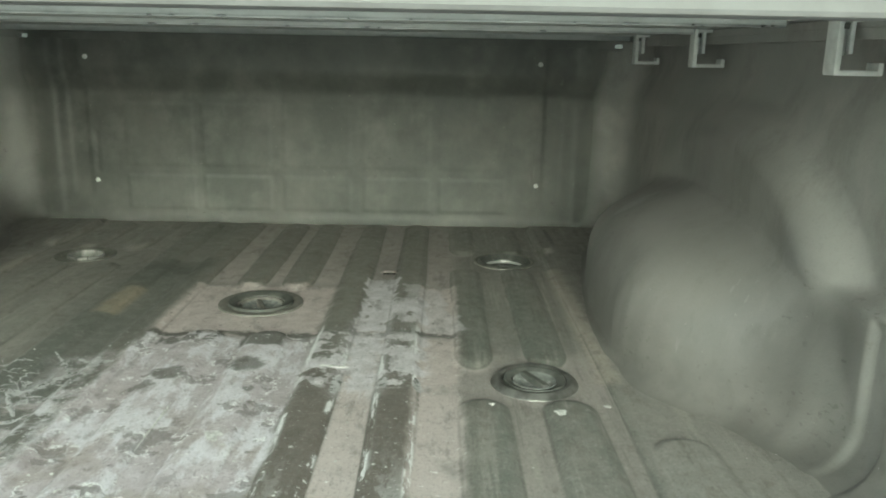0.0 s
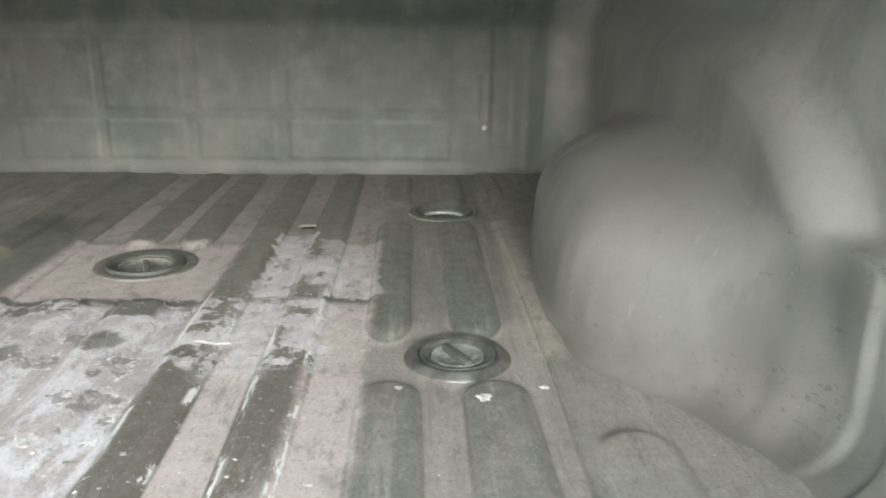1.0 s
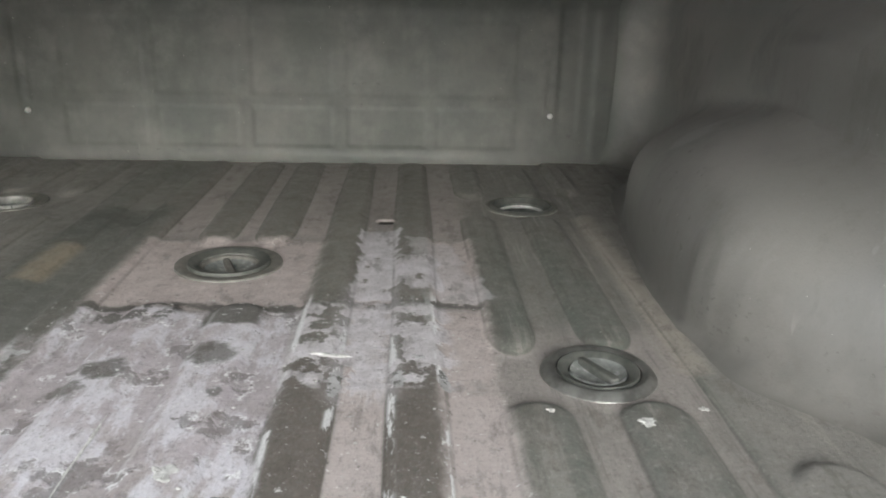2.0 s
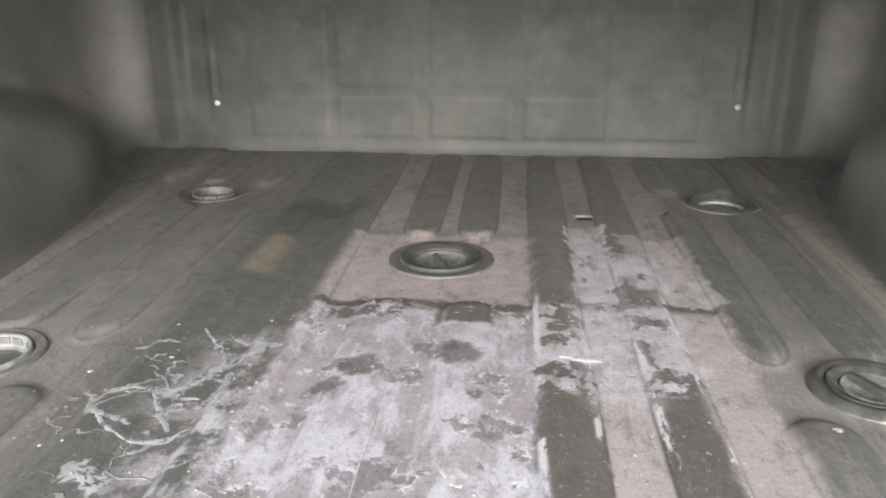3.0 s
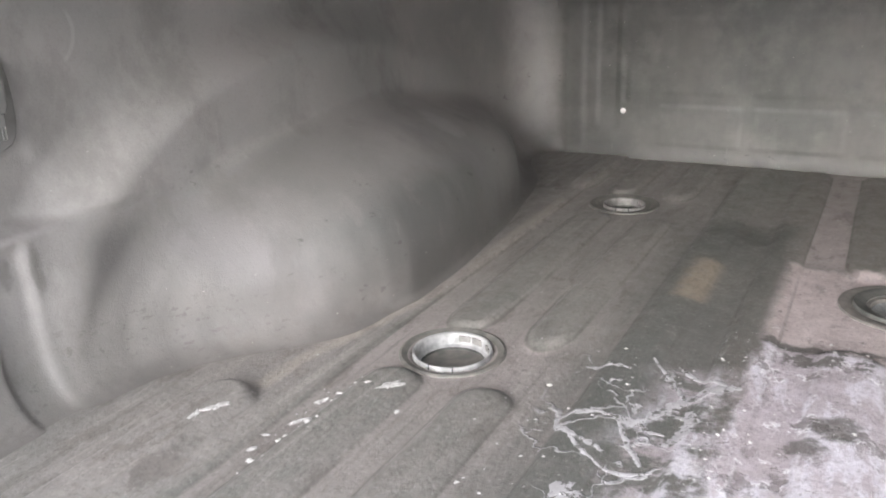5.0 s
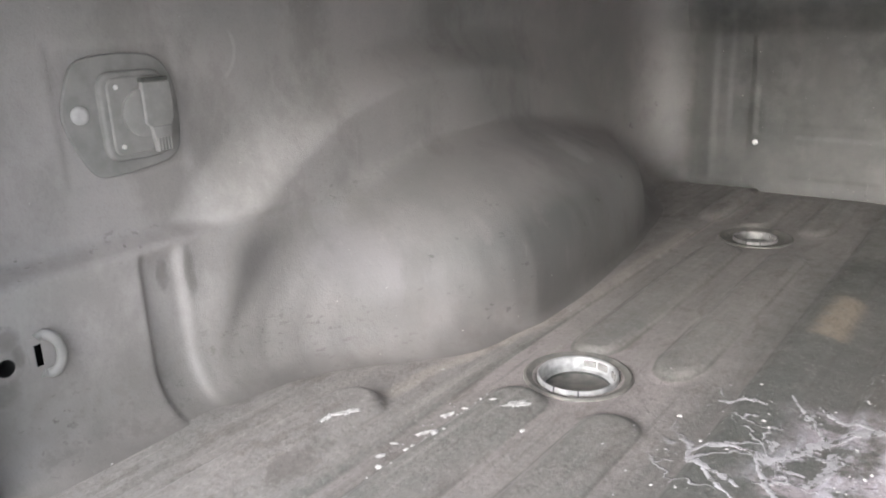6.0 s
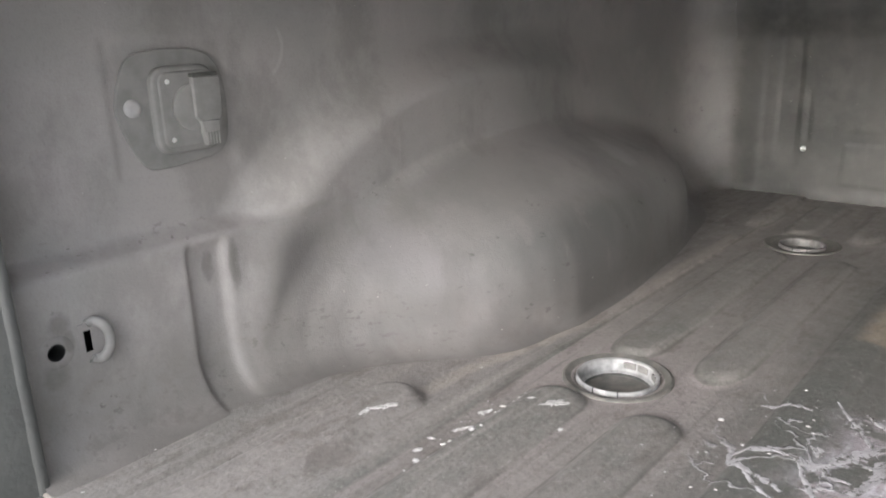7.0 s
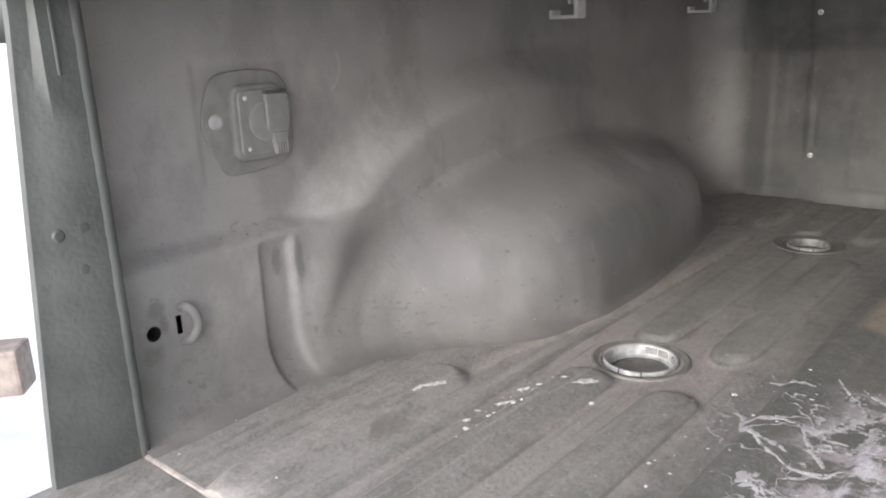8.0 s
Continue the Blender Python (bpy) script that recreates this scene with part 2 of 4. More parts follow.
    coat = g.mix(settled, coat, g.mix(mottle, (0.235, 0.217, 0.199), (0.31, 0.285, 0.263)))
    trodden = g.mul(g.area(g.op("ABSOLUTE", wx), wy, 0.38, 0.8, -0.5, 0.24, 0.04), g.step(0.35, 0.65, g.noise(14, 6, 0.7, (1, 0.4, 1), 31.0), 0.08, 0.55))
    coat = g.mix(trodden, coat, g.mix(mottle, (0.225, 0.205, 0.19), (0.315, 0.287, 0.268)))
    # dark patch between two ribs near the cab
    coat = g.mix(g.mul(g.area(wx, wy, -0.33, -0.19, 0.925, 0.985, 0.02), 0.7), coat, (0.075, 0.072, 0.064))
    # tan film round the centre socket and along two channels
    film = g.area(tx, ty, -0.165, 0.142, 0.515, 0.832, 0.012)
    film = g.most(film, g.mul(g.area(tx, wy, 0.325, 0.40, -0.4, 0.84, 0.008), g.step(0.25, 0.45, n_b)))
    film = g.most(film, g.mul(g.area(tx, wy, 0.195, 0.275, -0.4, 0.56, 0.008), low))
    film = g.most(film, g.mul(g.area(wx, wy, -0.19, 0.40, 0.84, 1.5, 0.03), low, g.step(1.5, 0.9, y, 0.2, 0.55)))
    tan = g.mix(g.step(0.3, 0.7, mottle), (0.438, 0.372, 0.358), (0.595, 0.515, 0.50))
    tan = g.mix(g.step(0.6, 0.1, ty, 0.0, 0.7), tan, (0.476, 0.42, 0.406))
    coat = g.mix(g.mul(film, g.step(0.2, 0.45, g.noise(30, 5, 0.65, shift=6.0), 0.6, 0.96)), coat, tan)
    ochre = g.area(tx, wy, -0.305, -0.262, 0.62, 0.78, 0.012)
    coat = g.mix(g.mul(ochre, g.step(0.2, 0.5, mottle, 0.4, 0.95)), coat, (0.318, 0.267, 0.204))
    # dried residue over the middle: pinkish film, white crust, dark bare blots
    jag = g.add(tx, g.mul(g.add(g.noise(24, 5, 0.7, (1, 0.5, 1), 21.0), -0.5), 0.05))
    main = g.area(jag, ty, -0.165, 0.144, -0.5, 0.512, 0.008)
    lanes = g.noise(17, 3, 0.6, (1, 0.04, 1), 5.2)
    chalky = g.add(g.noise(21, 9, 0.72, (1, 0.42, 1), 2.4), g.add(g.mul(g.add(lanes, -0.5), 0.35), g.mul(g.add(high, -0.5), 0.05)))
    blot = g.noise(15, 7, 0.66, shift=3.7)
    bare = g.most(g.step(0.43, 0.39, blot), g.mul(g.step(0.57, 0.61, g.noise(34, 7, 0.72, (1, 0.6, 1), 14.0)), 0.6))
    skin = g.mix(g.step(0.3, 0.7, mottle), (0.40, 0.352, 0.37), (0.555, 0.505, 0.54))
    skin = g.mix(g.mul(g.step(0.45, 0.62, n_a), g.step(0.35, 0.1, ty, 0.2, 0.7)), skin, (0.355, 0.305, 0.288))
    thin = g.step(0.36, 0.62, g.noise(70, 6, 0.72, (1, 0.7, 1), 17.0), 1.0, 0.62)
    skin = g.mix(g.mul(g.step(0.475, 0.58, chalky), thin), skin, (0.70, 0.672, 0.725))
    coat = g.mix(g.mul(main, 0.96), coat, skin)
    coat = g.mix(g.mul(main, bare, 0.66), coat, (0.17, 0.15, 0.142))
    rim = g.mul(main, g.step(0.40, 0.425, blot), g.step(0.46, 0.43, blot), g.step(0.5, 0.62, n_d))
    coat = g.mix(g.mul(rim, 0.9), coat, (0.852, 0.838, 0.852))
    # bare ends of the two middle ribs and a few bare spots
    bald = g.most(g.area(tx, ty, 0.014, 0.092, 0.455, 0.523, 0.005), g.mul(g.area(tx, ty, -0.135, -0.028, 0.468, 0.526, 0.006), g.step(0.56, 0.5, n_c)))
    for cx, cy, r in ((0.052, 0.365, 0.032), (-0.060, 0.325, 0.026), (0.072, 0.27, 0.012), (-0.085, 0.28, 0.02)):
        away = g.op("SQRT", g.add(g.op("POWER", g.add(wx, -cx - 0.0), 2.0), g.op("POWER", g.mul(g.add(ty, -cy), 0.9), 2.0)))
        bald = g.most(bald, g.mul(g.step(r, r * 0.6, away), 0.85))
    coat = g.mix(g.mul(bald, 0.93), coat, g.mix(grain, (0.102, 0.0966, 0.0863), (0.142, 0.13, 0.118)))
    seam = g.mul(g.area(tx, wy, -0.165, 0.40, 0.512, 0.538, 0.008), g.step(0.38, 0.5, g.noise(28, 5, 0.6, shift=16.0)))
    coat = g.mix(g.mul(seam, 0.92), coat, (0.0966, 0.0909, 0.0818))
    # ragged white patches either side of the bare ribs
    ragged = g.step(0.44, 0.49, g.noise(20, 6, 0.62, shift=8.0))
    patch = g.mul(g.area(tx, ty, 0.14, 0.345, 0.285, 0.525, 0.012), ragged)
    holes = g.step(0.42, 0.46, g.noise(19, 6, 0.6, shift=12.0))
    ragx = g.add(x, g.mul(g.add(g.noise(21, 4, 0.5, shift=23.0), -0.5), 0.07))
    lobes = g.mul(g.area(ragx, wy, 0.206, 0.272, 0.545, 0.90, 0.004), g.step(0.38, 0.43, g.noise(23, 6, 0.6, shift=12.5)))
    lobes = g.most(lobes, g.mul(g.area(ragx, wy, 0.262, 0.345, 0.585, 0.75, 0.006), holes))
    slant = g.add(ragx, g.mul(g.add(wy, -0.55), 0.17))
    lobes = g.most(lobes, g.mul(g.area(slant, wy, 0.335, 0.41, 0.54, 0.83, 0.005), 0.55))
    patch = g.most(patch, lobes)
    patch = g.most(patch, g.mul(g.area(tx, wy, 0.209, 0.268, 0.26, 0.60, 0.03), g.step(0.38, 0.46, chalky), 0.85))
    chalk = g.mix(g.step(0.35, 0.65, mottle), (0.52, 0.483, 0.503), (0.69, 0.648, 0.682))
    coat = g.mix(patch, coat, chalk)
    # veins of residue at the ragged margin
    web = g.join(g.add(x, g.mul(g.add(g.noise(16, 3, 0.6, shift=1.9), -0.5), 0.09)), g.add(y, g.mul(g.add(g.noise(16, 3, 0.6, shift=5.9), -0.5), 0.09)), 0.0)
    edge = g.cells(15, web)
    width = g.step(0.35, 0.75, g.noise(15, 5, 0.65, shift=5.5), -0.01, 0.075)
    vein = g.mul(g.step(0.0, 0.03, g.op("SUBTRACT", width, edge)), g.area(wx, wy, -0.365, -0.16, 0.0, 0.395, 0.02))
    fill = g.mul(g.area(wx, wy, -0.255, -0.16, -0.3, 0.40, 0.035), g.step(0.42, 0.55, g.noise(24, 5, 0.65, shift=1.3)))
    coat = g.mix(g.mul(fill, 0.8), coat, skin)
    coat = g.mix(g.mul(vein, g.step(0.35, 0.6, n_c, 0.55, 1.0)), coat, (0.50, 0.487, 0.50))
    # chalky wear along the rib edges, bright crumbs and dark pits
    soiled = g.area(wx, wy, -0.2, 0.37, -0.4, 0.56, 0.03)
    worn = g.mul(soiled, slope, g.step(0.52, 0.57, g.noise(30, 5, 0.68, (1, 0.3, 1), 9.0)))
    coat = g.mix(g.mul(worn, g.inv(g.mul(main, 0.75)), 0.9), coat, (0.795, 0.781, 0.795))
    wide = g.most(soiled, film)
    bright = g.mul(wide, g.step(0.64, 0.69, g.noise(85, 4, 0.66, (0.7, 1.3, 1), 4.0)))
    coat = g.mix(g.mul(bright, 0.85), coat, (0.795, 0.784, 0.778))
    pits = g.mul(wide, g.step(0.66, 0.72, g.noise(64, 4, 0.6, shift=11.0)))
    coat = g.mix(g.mul(pits, 0.75), coat, (0.114, 0.1, 0.0886))
    # dark line painted along the foot of the ribs to strengthen their shading
    rib_shade = g.mul(foot, g.step(0.35, 0.6, g.noise(18, 4, 0.6, (1, 0.3, 1), 19.0), 0.0, 0.4), g.inv(g.mul(main, 0.7)))
    coat = g.mix(rib_shade, coat, (0.07, 0.062, 0.054))
    # grit and fine scratches over everything
    grit = g.noise(190, 4, 0.75, (1, 0.8, 1), 13.0)
    coat = g.mix(g.step(0.52, 0.66, grit, 0.0, 0.32), coat, (0.06, 0.052, 0.046))
    coat = g.mix(g.step(0.44, 0.32, grit, 0.0, 0.26), coat, (0.511, 0.476, 0.454))
    dirt = g.mul(g.step(0.53, 0.63, g.noise(26, 7, 0.74, (1, 0.45, 1), 15.0)), g.inv(main))
    coat = g.mix(g.mul(dirt, 0.42), coat, (0.106, 0.0909, 0.0781))
    # shade inside the drain dimple and socket cups, painted near-black by depth
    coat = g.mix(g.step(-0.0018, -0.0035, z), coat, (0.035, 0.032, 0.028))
    crust = g.most(g.most(g.mul(main, g.inv(bare)), patch), vein)
    relief = g.add(g.add(g.mul(grit, 0.7), g.mul(grain, 0.7)), g.add(g.mul(crust, 1.0), g.mul(mottle, 1.0)))
    return g.finish(coat, g.step(0.2, 0.8, n_c, 0.42, 0.66), bump=relief, depth=0.0022, strength=0.6, spec=0.5, sheen=0.03)


def plain(name, dark, light, scale=60.0, rough=(0.4, 0.6), metal=0.0, depth=0.0004, spec=0.5):
    g = Graph(name)
    a, b = g.noise(scale, 4), g.noise(scale * 7, 2)
    tone = g.mix(g.step(0.3, 0.7, a), dark, light)
    return g.finish(tone, g.step(0.25, 0.75, a, *rough), metal, g.add(a, g.mul(b, 0.5)), depth, 0.6, spec)


def dried_film():
    g = Graph("dried_white_film")
    gaps = g.add(g.noise(70, 6, 0.72), g.mul(g.add(g.noise(230, 3, 0.7, shift=2.0), -0.5), 0.35))
    white = g.mix(g.step(0.3, 0.7, g.noise(40, 4, shift=5.0)), (0.37, 0.357, 0.36), (0.55, 0.537, 0.55))
    return g.finish(g.mix(g.step(0.47, 0.42, gaps), white, (0.14, 0.136, 0.124)), 0.7, bump=gaps, depth=0.001, strength=0.5, spec=0.4)


FILM = dried_film()
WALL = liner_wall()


def pebble():
    g = Graph("pebbled_liner")
    lumps = g.cells(150, g.co, "F1")
    tone = g.mix(g.step(0.3, 0.7, g.noise(9, 4)), (0.075, 0.079, 0.074), (0.105, 0.107, 0.1))
    tone = g.mix(g.mul(g.step(0.6, 0.7, g.noise(26, 4, shift=3.0)), 0.5), tone, (0.075, 0.073, 0.07))
    relief = g.add(g.add(g.mul(g.inv(lumps), 0.35), g.mul(g.noise(110, 4, 0.65), 1.2)), g.mul(g.noise(30, 3), 1.5))
    return g.finish(tone, 0.62, bump=relief, depth=0.0016, strength=0.4, spec=0.35)


PEBBLE = pebble()
FLOOR = liner_floor()
STEEL = plain("scratched_steel", (0.36, 0.36, 0.355), (0.55, 0.55, 0.545), 90, (0.34, 0.55), 0.9)
WORN = plain("worn_dark_steel", (0.27, 0.265, 0.25), (0.42, 0.412, 0.395), 60, (0.28, 0.45), 0.85)
DULL = plain("dusty_dull_steel", (0.23, 0.223, 0.209), (0.351, 0.338, 0.317), 70, (0.4, 0.6), 0.35)
DUSTED = plain("dusted_rubber", (0.115, 0.115, 0.101), (0.203, 0.189, 0.169), 60, (0.6, 0.8))
DUSTY = plain("thickly_dusted_rubber", (0.135, 0.127, 0.113), (0.22, 0.204, 0.185), 60, (0.6, 0.8))
BLACK = plain("black_rubber", (0.012, 0.013, 0.012), (0.025, 0.026, 0.025), 60, (0.35, 0.5))
RING = plain("scuffed_pale_metal", (0.36, 0.36, 0.35), (0.62, 0.62, 0.61), 70, (0.35, 0.6), 0.5)
ALU = plain("cast_aluminium", (0.62, 0.62, 0.6), (0.78, 0.78, 0.76), 80, (0.35, 0.55), 0.55)
CLAMP = plain("pale_cast_clamp", (0.70, 0.70, 0.68), (0.82, 0.82, 0.80), 80, (0.4, 0.6), 0.1)
BAR = plain("dull_anodised_bar", (0.105, 0.1, 0.1), (0.14, 0.135, 0.135), 20, (0.4, 0.6), 0.0)
ZINC = plain("zinc_bolt", (0.82, 0.82, 0.8), (0.93, 0.93, 0.91), 200, (0.25, 0.4), 0.5)
RUBBER = plain("dusty_black_rubber", (0.0607, 0.0635, 0.0567), (0.121, 0.119, 0.108), 70, (0.55, 0.75))
CAP = plain("worn_plastic_cap", (0.16, 0.165, 0.158), (0.29, 0.293, 0.282), 70, (0.14, 0.3))
PLATE = plain("dusty_grey_plastic", (0.22, 0.22, 0.205), (0.29, 0.28, 0.264), 45, (0.5, 0.68))
LID = plain("grey_plastic_lid", (0.235, 0.232, 0.218), (0.3, 0.29, 0.275), 55, (0.5, 0.66))
PALE = plain("pale_painted_bolt", (0.42, 0.415, 0.4), (0.52, 0.51, 0.49), 80, (0.45, 0.6))
COVER = plain("dusty_grey_cover_underside", (0.56, 0.565, 0.55), (0.64, 0.643, 0.63), 30, (0.75, 0.9), spec=0.15)
BOW = plain("bow_metal", (0.4, 0.4, 0.4), (0.55, 0.55, 0.54), 30, (0.25, 0.4), 0.8)
FLAKE = plain("white_residue_flake", (0.405, 0.389, 0.378), (0.675, 0.661, 0.648), 120, (0.6, 0.8))
EDGE = plain("bare_sheet_edge", (0.2, 0.178, 0.158), (0.32, 0.288, 0.26), 90, (0.5, 0.7))
# near-black stand-in for the shade inside holes and under the floor
VOID = plain("dark_cavity_shade", (0.015, 0.015, 0.014), (0.03, 0.03, 0.028), 50, (0.6, 0.8))
PAINT = plain("body_paint", (0.05, 0.055, 0.06), (0.06, 0.065, 0.07), 8, (0.15, 0.25))
TIMBER = plain("weathered_timber", (0.2, 0.165, 0.14), (0.32, 0.27, 0.235), 25, (0.7, 0.85), depth=0.002)
CONCRETE = plain("pale_concrete", (0.70, 0.69, 0.67), (0.79, 0.78, 0.76), 6, (0.75, 0.9), depth=0.002)


# ---- mesh helpers ----
def link_mesh(name, verts, faces, mat, parent=None, label="", smooth=True):
    me = bpy.data.meshes.new(name)
    me.from_pydata(verts, [], faces)
    me.materials.append(mat)
    if smooth:
        me.polygons.foreach_set("use_smooth", [True] * len(me.polygons))
    me.update()
    ob = new(name, me)
    if parent:
        ob.parent = parent
    if label:
        ob["label"] = label
    return ob


def part(name, bm, mat, parent=None, label="", smooth=False):
    bmesh.ops.recalc_face_normals(bm, faces=bm.faces)
    me = bpy.data.meshes.new(name)
    bm.to_mesh(me)
    bm.free()
    me.materials.append(mat)
    if smooth:
        me.polygons.foreach_set("use_smooth", [True] * len(me.polygons))
        me.set_sharp_from_angle(angle=radians(38))
    ob = new(name, me)
    if parent:
        ob.parent = parent
    if label:
        ob["label"] = label
    return ob


def box_into(bm, x0, x1, y0, y1, z0, z1, bevel=0.0, turn=None):
    made = bmesh.ops.create_cube(bm, size=1.0)["verts"]
    m = Matrix.Translation(((x0 + x1) / 2, (y0 + y1) / 2, (z0 + z1) / 2)) @ (turn or Matrix()) @ Matrix.Diagonal((x1 - x0, y1 - y0, z1 - z0, 1))
    bmesh.ops.transform(bm, matrix=m, verts=made)
    if bevel:
        edges = list({e for v in made for e in v.link_edges})
        bmesh.ops.bevel(bm, geom=edges, offset=bevel, segments=2, affect="EDGES", profile=0.6)


def box(x0, x1, y0, y1, z0, z1, bevel=0.0, turn=None):
    bm = bmesh.new()
    box_into(bm, x0, x1, y0, y1, z0, z1, bevel, turn)
    return bm


def lathe(profile, n=48):
    """A turned shape about z from (radius, height) pairs."""
    bm = bmesh.new()
    rings = []
    for r, z in profile:
        if r < 1e-6:
            rings.append([bm.verts.new((0, 0, z))])
        else:
            rings.append([bm.verts.new((r * math.cos(2 * math.pi * i / n), r * math.sin(2 * math.pi * i / n), z)) for i in range(n)])
    for a, b in zip(rings, rings[1:]):
        for i in range(n):
            j = (i + 1) % n
            if len(a) == 1 and len(b) == 1:
                continue
            if len(a) == 1:
                bm.faces.new((a[0], b[i], b[j]))
            elif len(b) == 1:
                bm.faces.new((a[i], a[j], b[0]))
            else:
                bm.faces.new((a[i], a[j], b[j], b[i]))
    return bm


def prism(outline, depth, bevel=0.0):
    """An outline in x and y, raised along z."""
    bm = bmesh.new()
    f = bm.faces.new([bm.verts.new((x, y, 0)) for x, y in outline])
    up = bmesh.ops.extrude_face_region(bm, geom=[f])["geom"]
    top = [v for v in up if isinstance(v, bmesh.types.BMVert)]
    bmesh.ops.translate(bm, vec=(0, 0, depth), verts=top)
    if bevel:
        edges = [e for e in bm.edges if all(v in top for v in e.verts)]
        bmesh.ops.bevel(bm, geom=edges, offset=bevel, segments=3, affect="EDGES", profile=0.6)
    return bm


def round_rect(w, h, r, n=6):
    pts = []
    for cx, cy, a0 in ((w / 2 - r, h / 2 - r, 0), (r - w / 2, h / 2 - r, 90), (r - w / 2, r - h / 2, 180), (w / 2 - r, r - h / 2, 270)):
        for i in range(n + 1):
            a = radians(a0 + 90 * i / n)
            pts.append((cx + r * math.cos(a), cy + r * math.sin(a)))
    return pts


def curved(pts, n=5):
    """A closed rounded outline through the corners given."""
    out = []
    for i in range(len(pts)):
        p0, p1, p2, p3 = (Vector(pts[(i + k) % len(pts)]) for k in (-1, 0, 1, 2))
        for j in range(n):
            t = j / n
            out.append(tuple(0.5 * (2 * p1 + (p2 - p0) * t + (2 * p0 - 5 * p1 + 4 * p2 - p3) * t * t + (3 * p1 - p0 - 3 * p2 + p3) * t ** 3)))
    return out


def empty(name, place=(0, 0, 0)):
    ob = new(name)
    ob.location = place
    ob.empty_display_size = 0.05
    return ob


def smooth01(e0, e1, v):
    t = np.clip((v - e0) / (e1 - e0), 0, 1)
    return t * t * (3 - 2 * t)


def bar01(v, a, b, s):
    """1 between a and b, easing out over s on both sides."""
    return smooth01(a - s, a, v) * (1 - smooth01(b, b + s, v))


# ---- the plan ----
REAR, FRONT, HALF, TOP = -0.27, 1.49, 0.94, 0.545
PUCKS = [(0.517, 0.327), (-0.527, 0.327), (0.527, 1.074), (-0.517, 1.074)]
BALL = (0.0, 0.709)
RIB = 0.0088
# pressed ribs: centre, half width, start, end
RIBS = []
for s in (-1, 1):
    RIBS += [(s * 0.431, 0.036, REAR - 0.02, 0.253), (s * 0.557, 0.038, REAR - 0.02, 0.253)]
    RIBS += [(s * 0.425, 0.032, 0.412, 0.985), (s * 0.548, 0.036, 0.420, 0.985)]
    RIBS += [(s * 0.425, 0.032, 1.165, 1.44), (s * 0.548, 0.034, 1.165, 1.44), (s * 0.645, 0.028, 1.19, 1.44)]
    RIBS += [(s * 0.177, 0.032, REAR - 0.02, 1.46), (s * 0.300, 0.032, REAR - 0.02, 1.46)]
    RIBS += [(s * 0.059, 0.036, REAR - 0.02, 0.530), (s * 0.050, 0.034, 0.842, 1.46)]
    RIBS += [(0.7015 * s - 0.0135, 0.039, REAR + 0.03, 0.125)]


def rib_height(x, y):
    h = np.zeros_like(x)
    for cx, half, y0, y1 in RIBS:
        r = half - 0.004
        # rounded ends: distance to the spine
        dy = np.maximum(np.maximum((y0 + r - y) * 0.5, y - (y1 - r)), 0)
        d = np.sqrt((x - cx) ** 2 + dy ** 2)
        tall = RIB * (1.5 if abs(cx) > 0.7 else 1.0)
        h = np.maximum(h, tall * (1 - smooth01(half - 0.012, half + 0.007, d)))
    return h


def floor_height(x, y):
    h = rib_height(x, y)
    ax = np.abs(x)
    # lapped joint along the outer pan
    h = h + 0.005 * smooth01(0.626, 0.634, ax)
    # faint dents
    h = h + 0.0012 * np.sin(7.3 * x + 3.1 * y) * np.sin(5.1 * y - 2.0 * x)
    # cups for the hitch sockets
    for px, py in PUCKS:
        d = np.hypot(x - px, y - py)
        h = h * smooth01(0.062, 0.085, d) - 0.045 * (1 - smooth01(0.046, 0.056, d))
    d = np.hypot(x - BALL[0], y - BALL[1])
    h = h * smooth01(0.085, 0.11, d) - 0.035 * (1 - smooth01(0.072, 0.082, d))
    # small drain dimple
    for px, py in ((0.248, 0.955),):
        d = np.hypot((x - px) / 1.3, (y - py) / 0.9)
        h = h - 0.012 * (1 - smooth01(0.011, 0.016, d))
    # rise into the head wall
    h = h + 0.02 * smooth01(FRONT - 0.02, FRONT + 0.03, y) ** 2
    return h


def grid(us, vs, fn, keep=None, flip=False):
    """Vertices and faces of a sheet; fn maps the two arrays to x, y, z."""
    u, v = np.meshgrid(us, vs, indexing="ij")
    x, y, z = fn(u, v)
    verts = np.stack([x, y, z], -1).reshape(-1, 3)
    nu, nv = len(us), len(vs)
    i, j = np.meshgrid(np.arange(nu - 1), np.arange(nv - 1), indexing="ij")
    a = i * nv + j
    faces = np.stack([a, a + nv, a + nv + 1, a + 1], -1).reshape(-1, 4)
    if flip:
        faces = faces[:, ::-1]
    if keep is not None:
        cu = (us[:-1, None] + us[1:, None]) / 2 + 0 * vs[None, :-1]
        cv = (vs[None, :-1] + vs[None, 1:]) / 2 + 0 * us[:-1, None]
        faces = faces[keep(cu, cv).reshape(-1)]
        used, inverse = np.unique(faces, return_inverse=True)
        verts, faces = verts[used], inverse.reshape(-1, 4)
    return verts.tolist(), faces.tolist()


# ---- floor ----
xs = np.linspace(-0.955, 0.955, 480)
ys = np.linspace(REAR, FRONT + 0.03, 300)
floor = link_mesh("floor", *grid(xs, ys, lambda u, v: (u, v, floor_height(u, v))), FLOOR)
tagged(floor, "ribbed steel truck bed floor, dark coating with white dried residue", "floor", kind="structure")
part("underside", box(-0.955, 0.955, REAR + 0.002, FRONT + 0.03, -0.075, -0.055), VOID, floor)
lx = np.linspace(-0.866, 0.866, 420)
lh = floor_height(lx, np.full_like(lx, REAR))
strip = [(a, REAR + dy, h + dz) for dy, dz in ((0.0015, 0.0004), (-0.003, -0.0004), (-0.0038, -0.0015), (-0.0038, -0.05)) for a, h in zip(lx.tolist(), lh.tolist())]
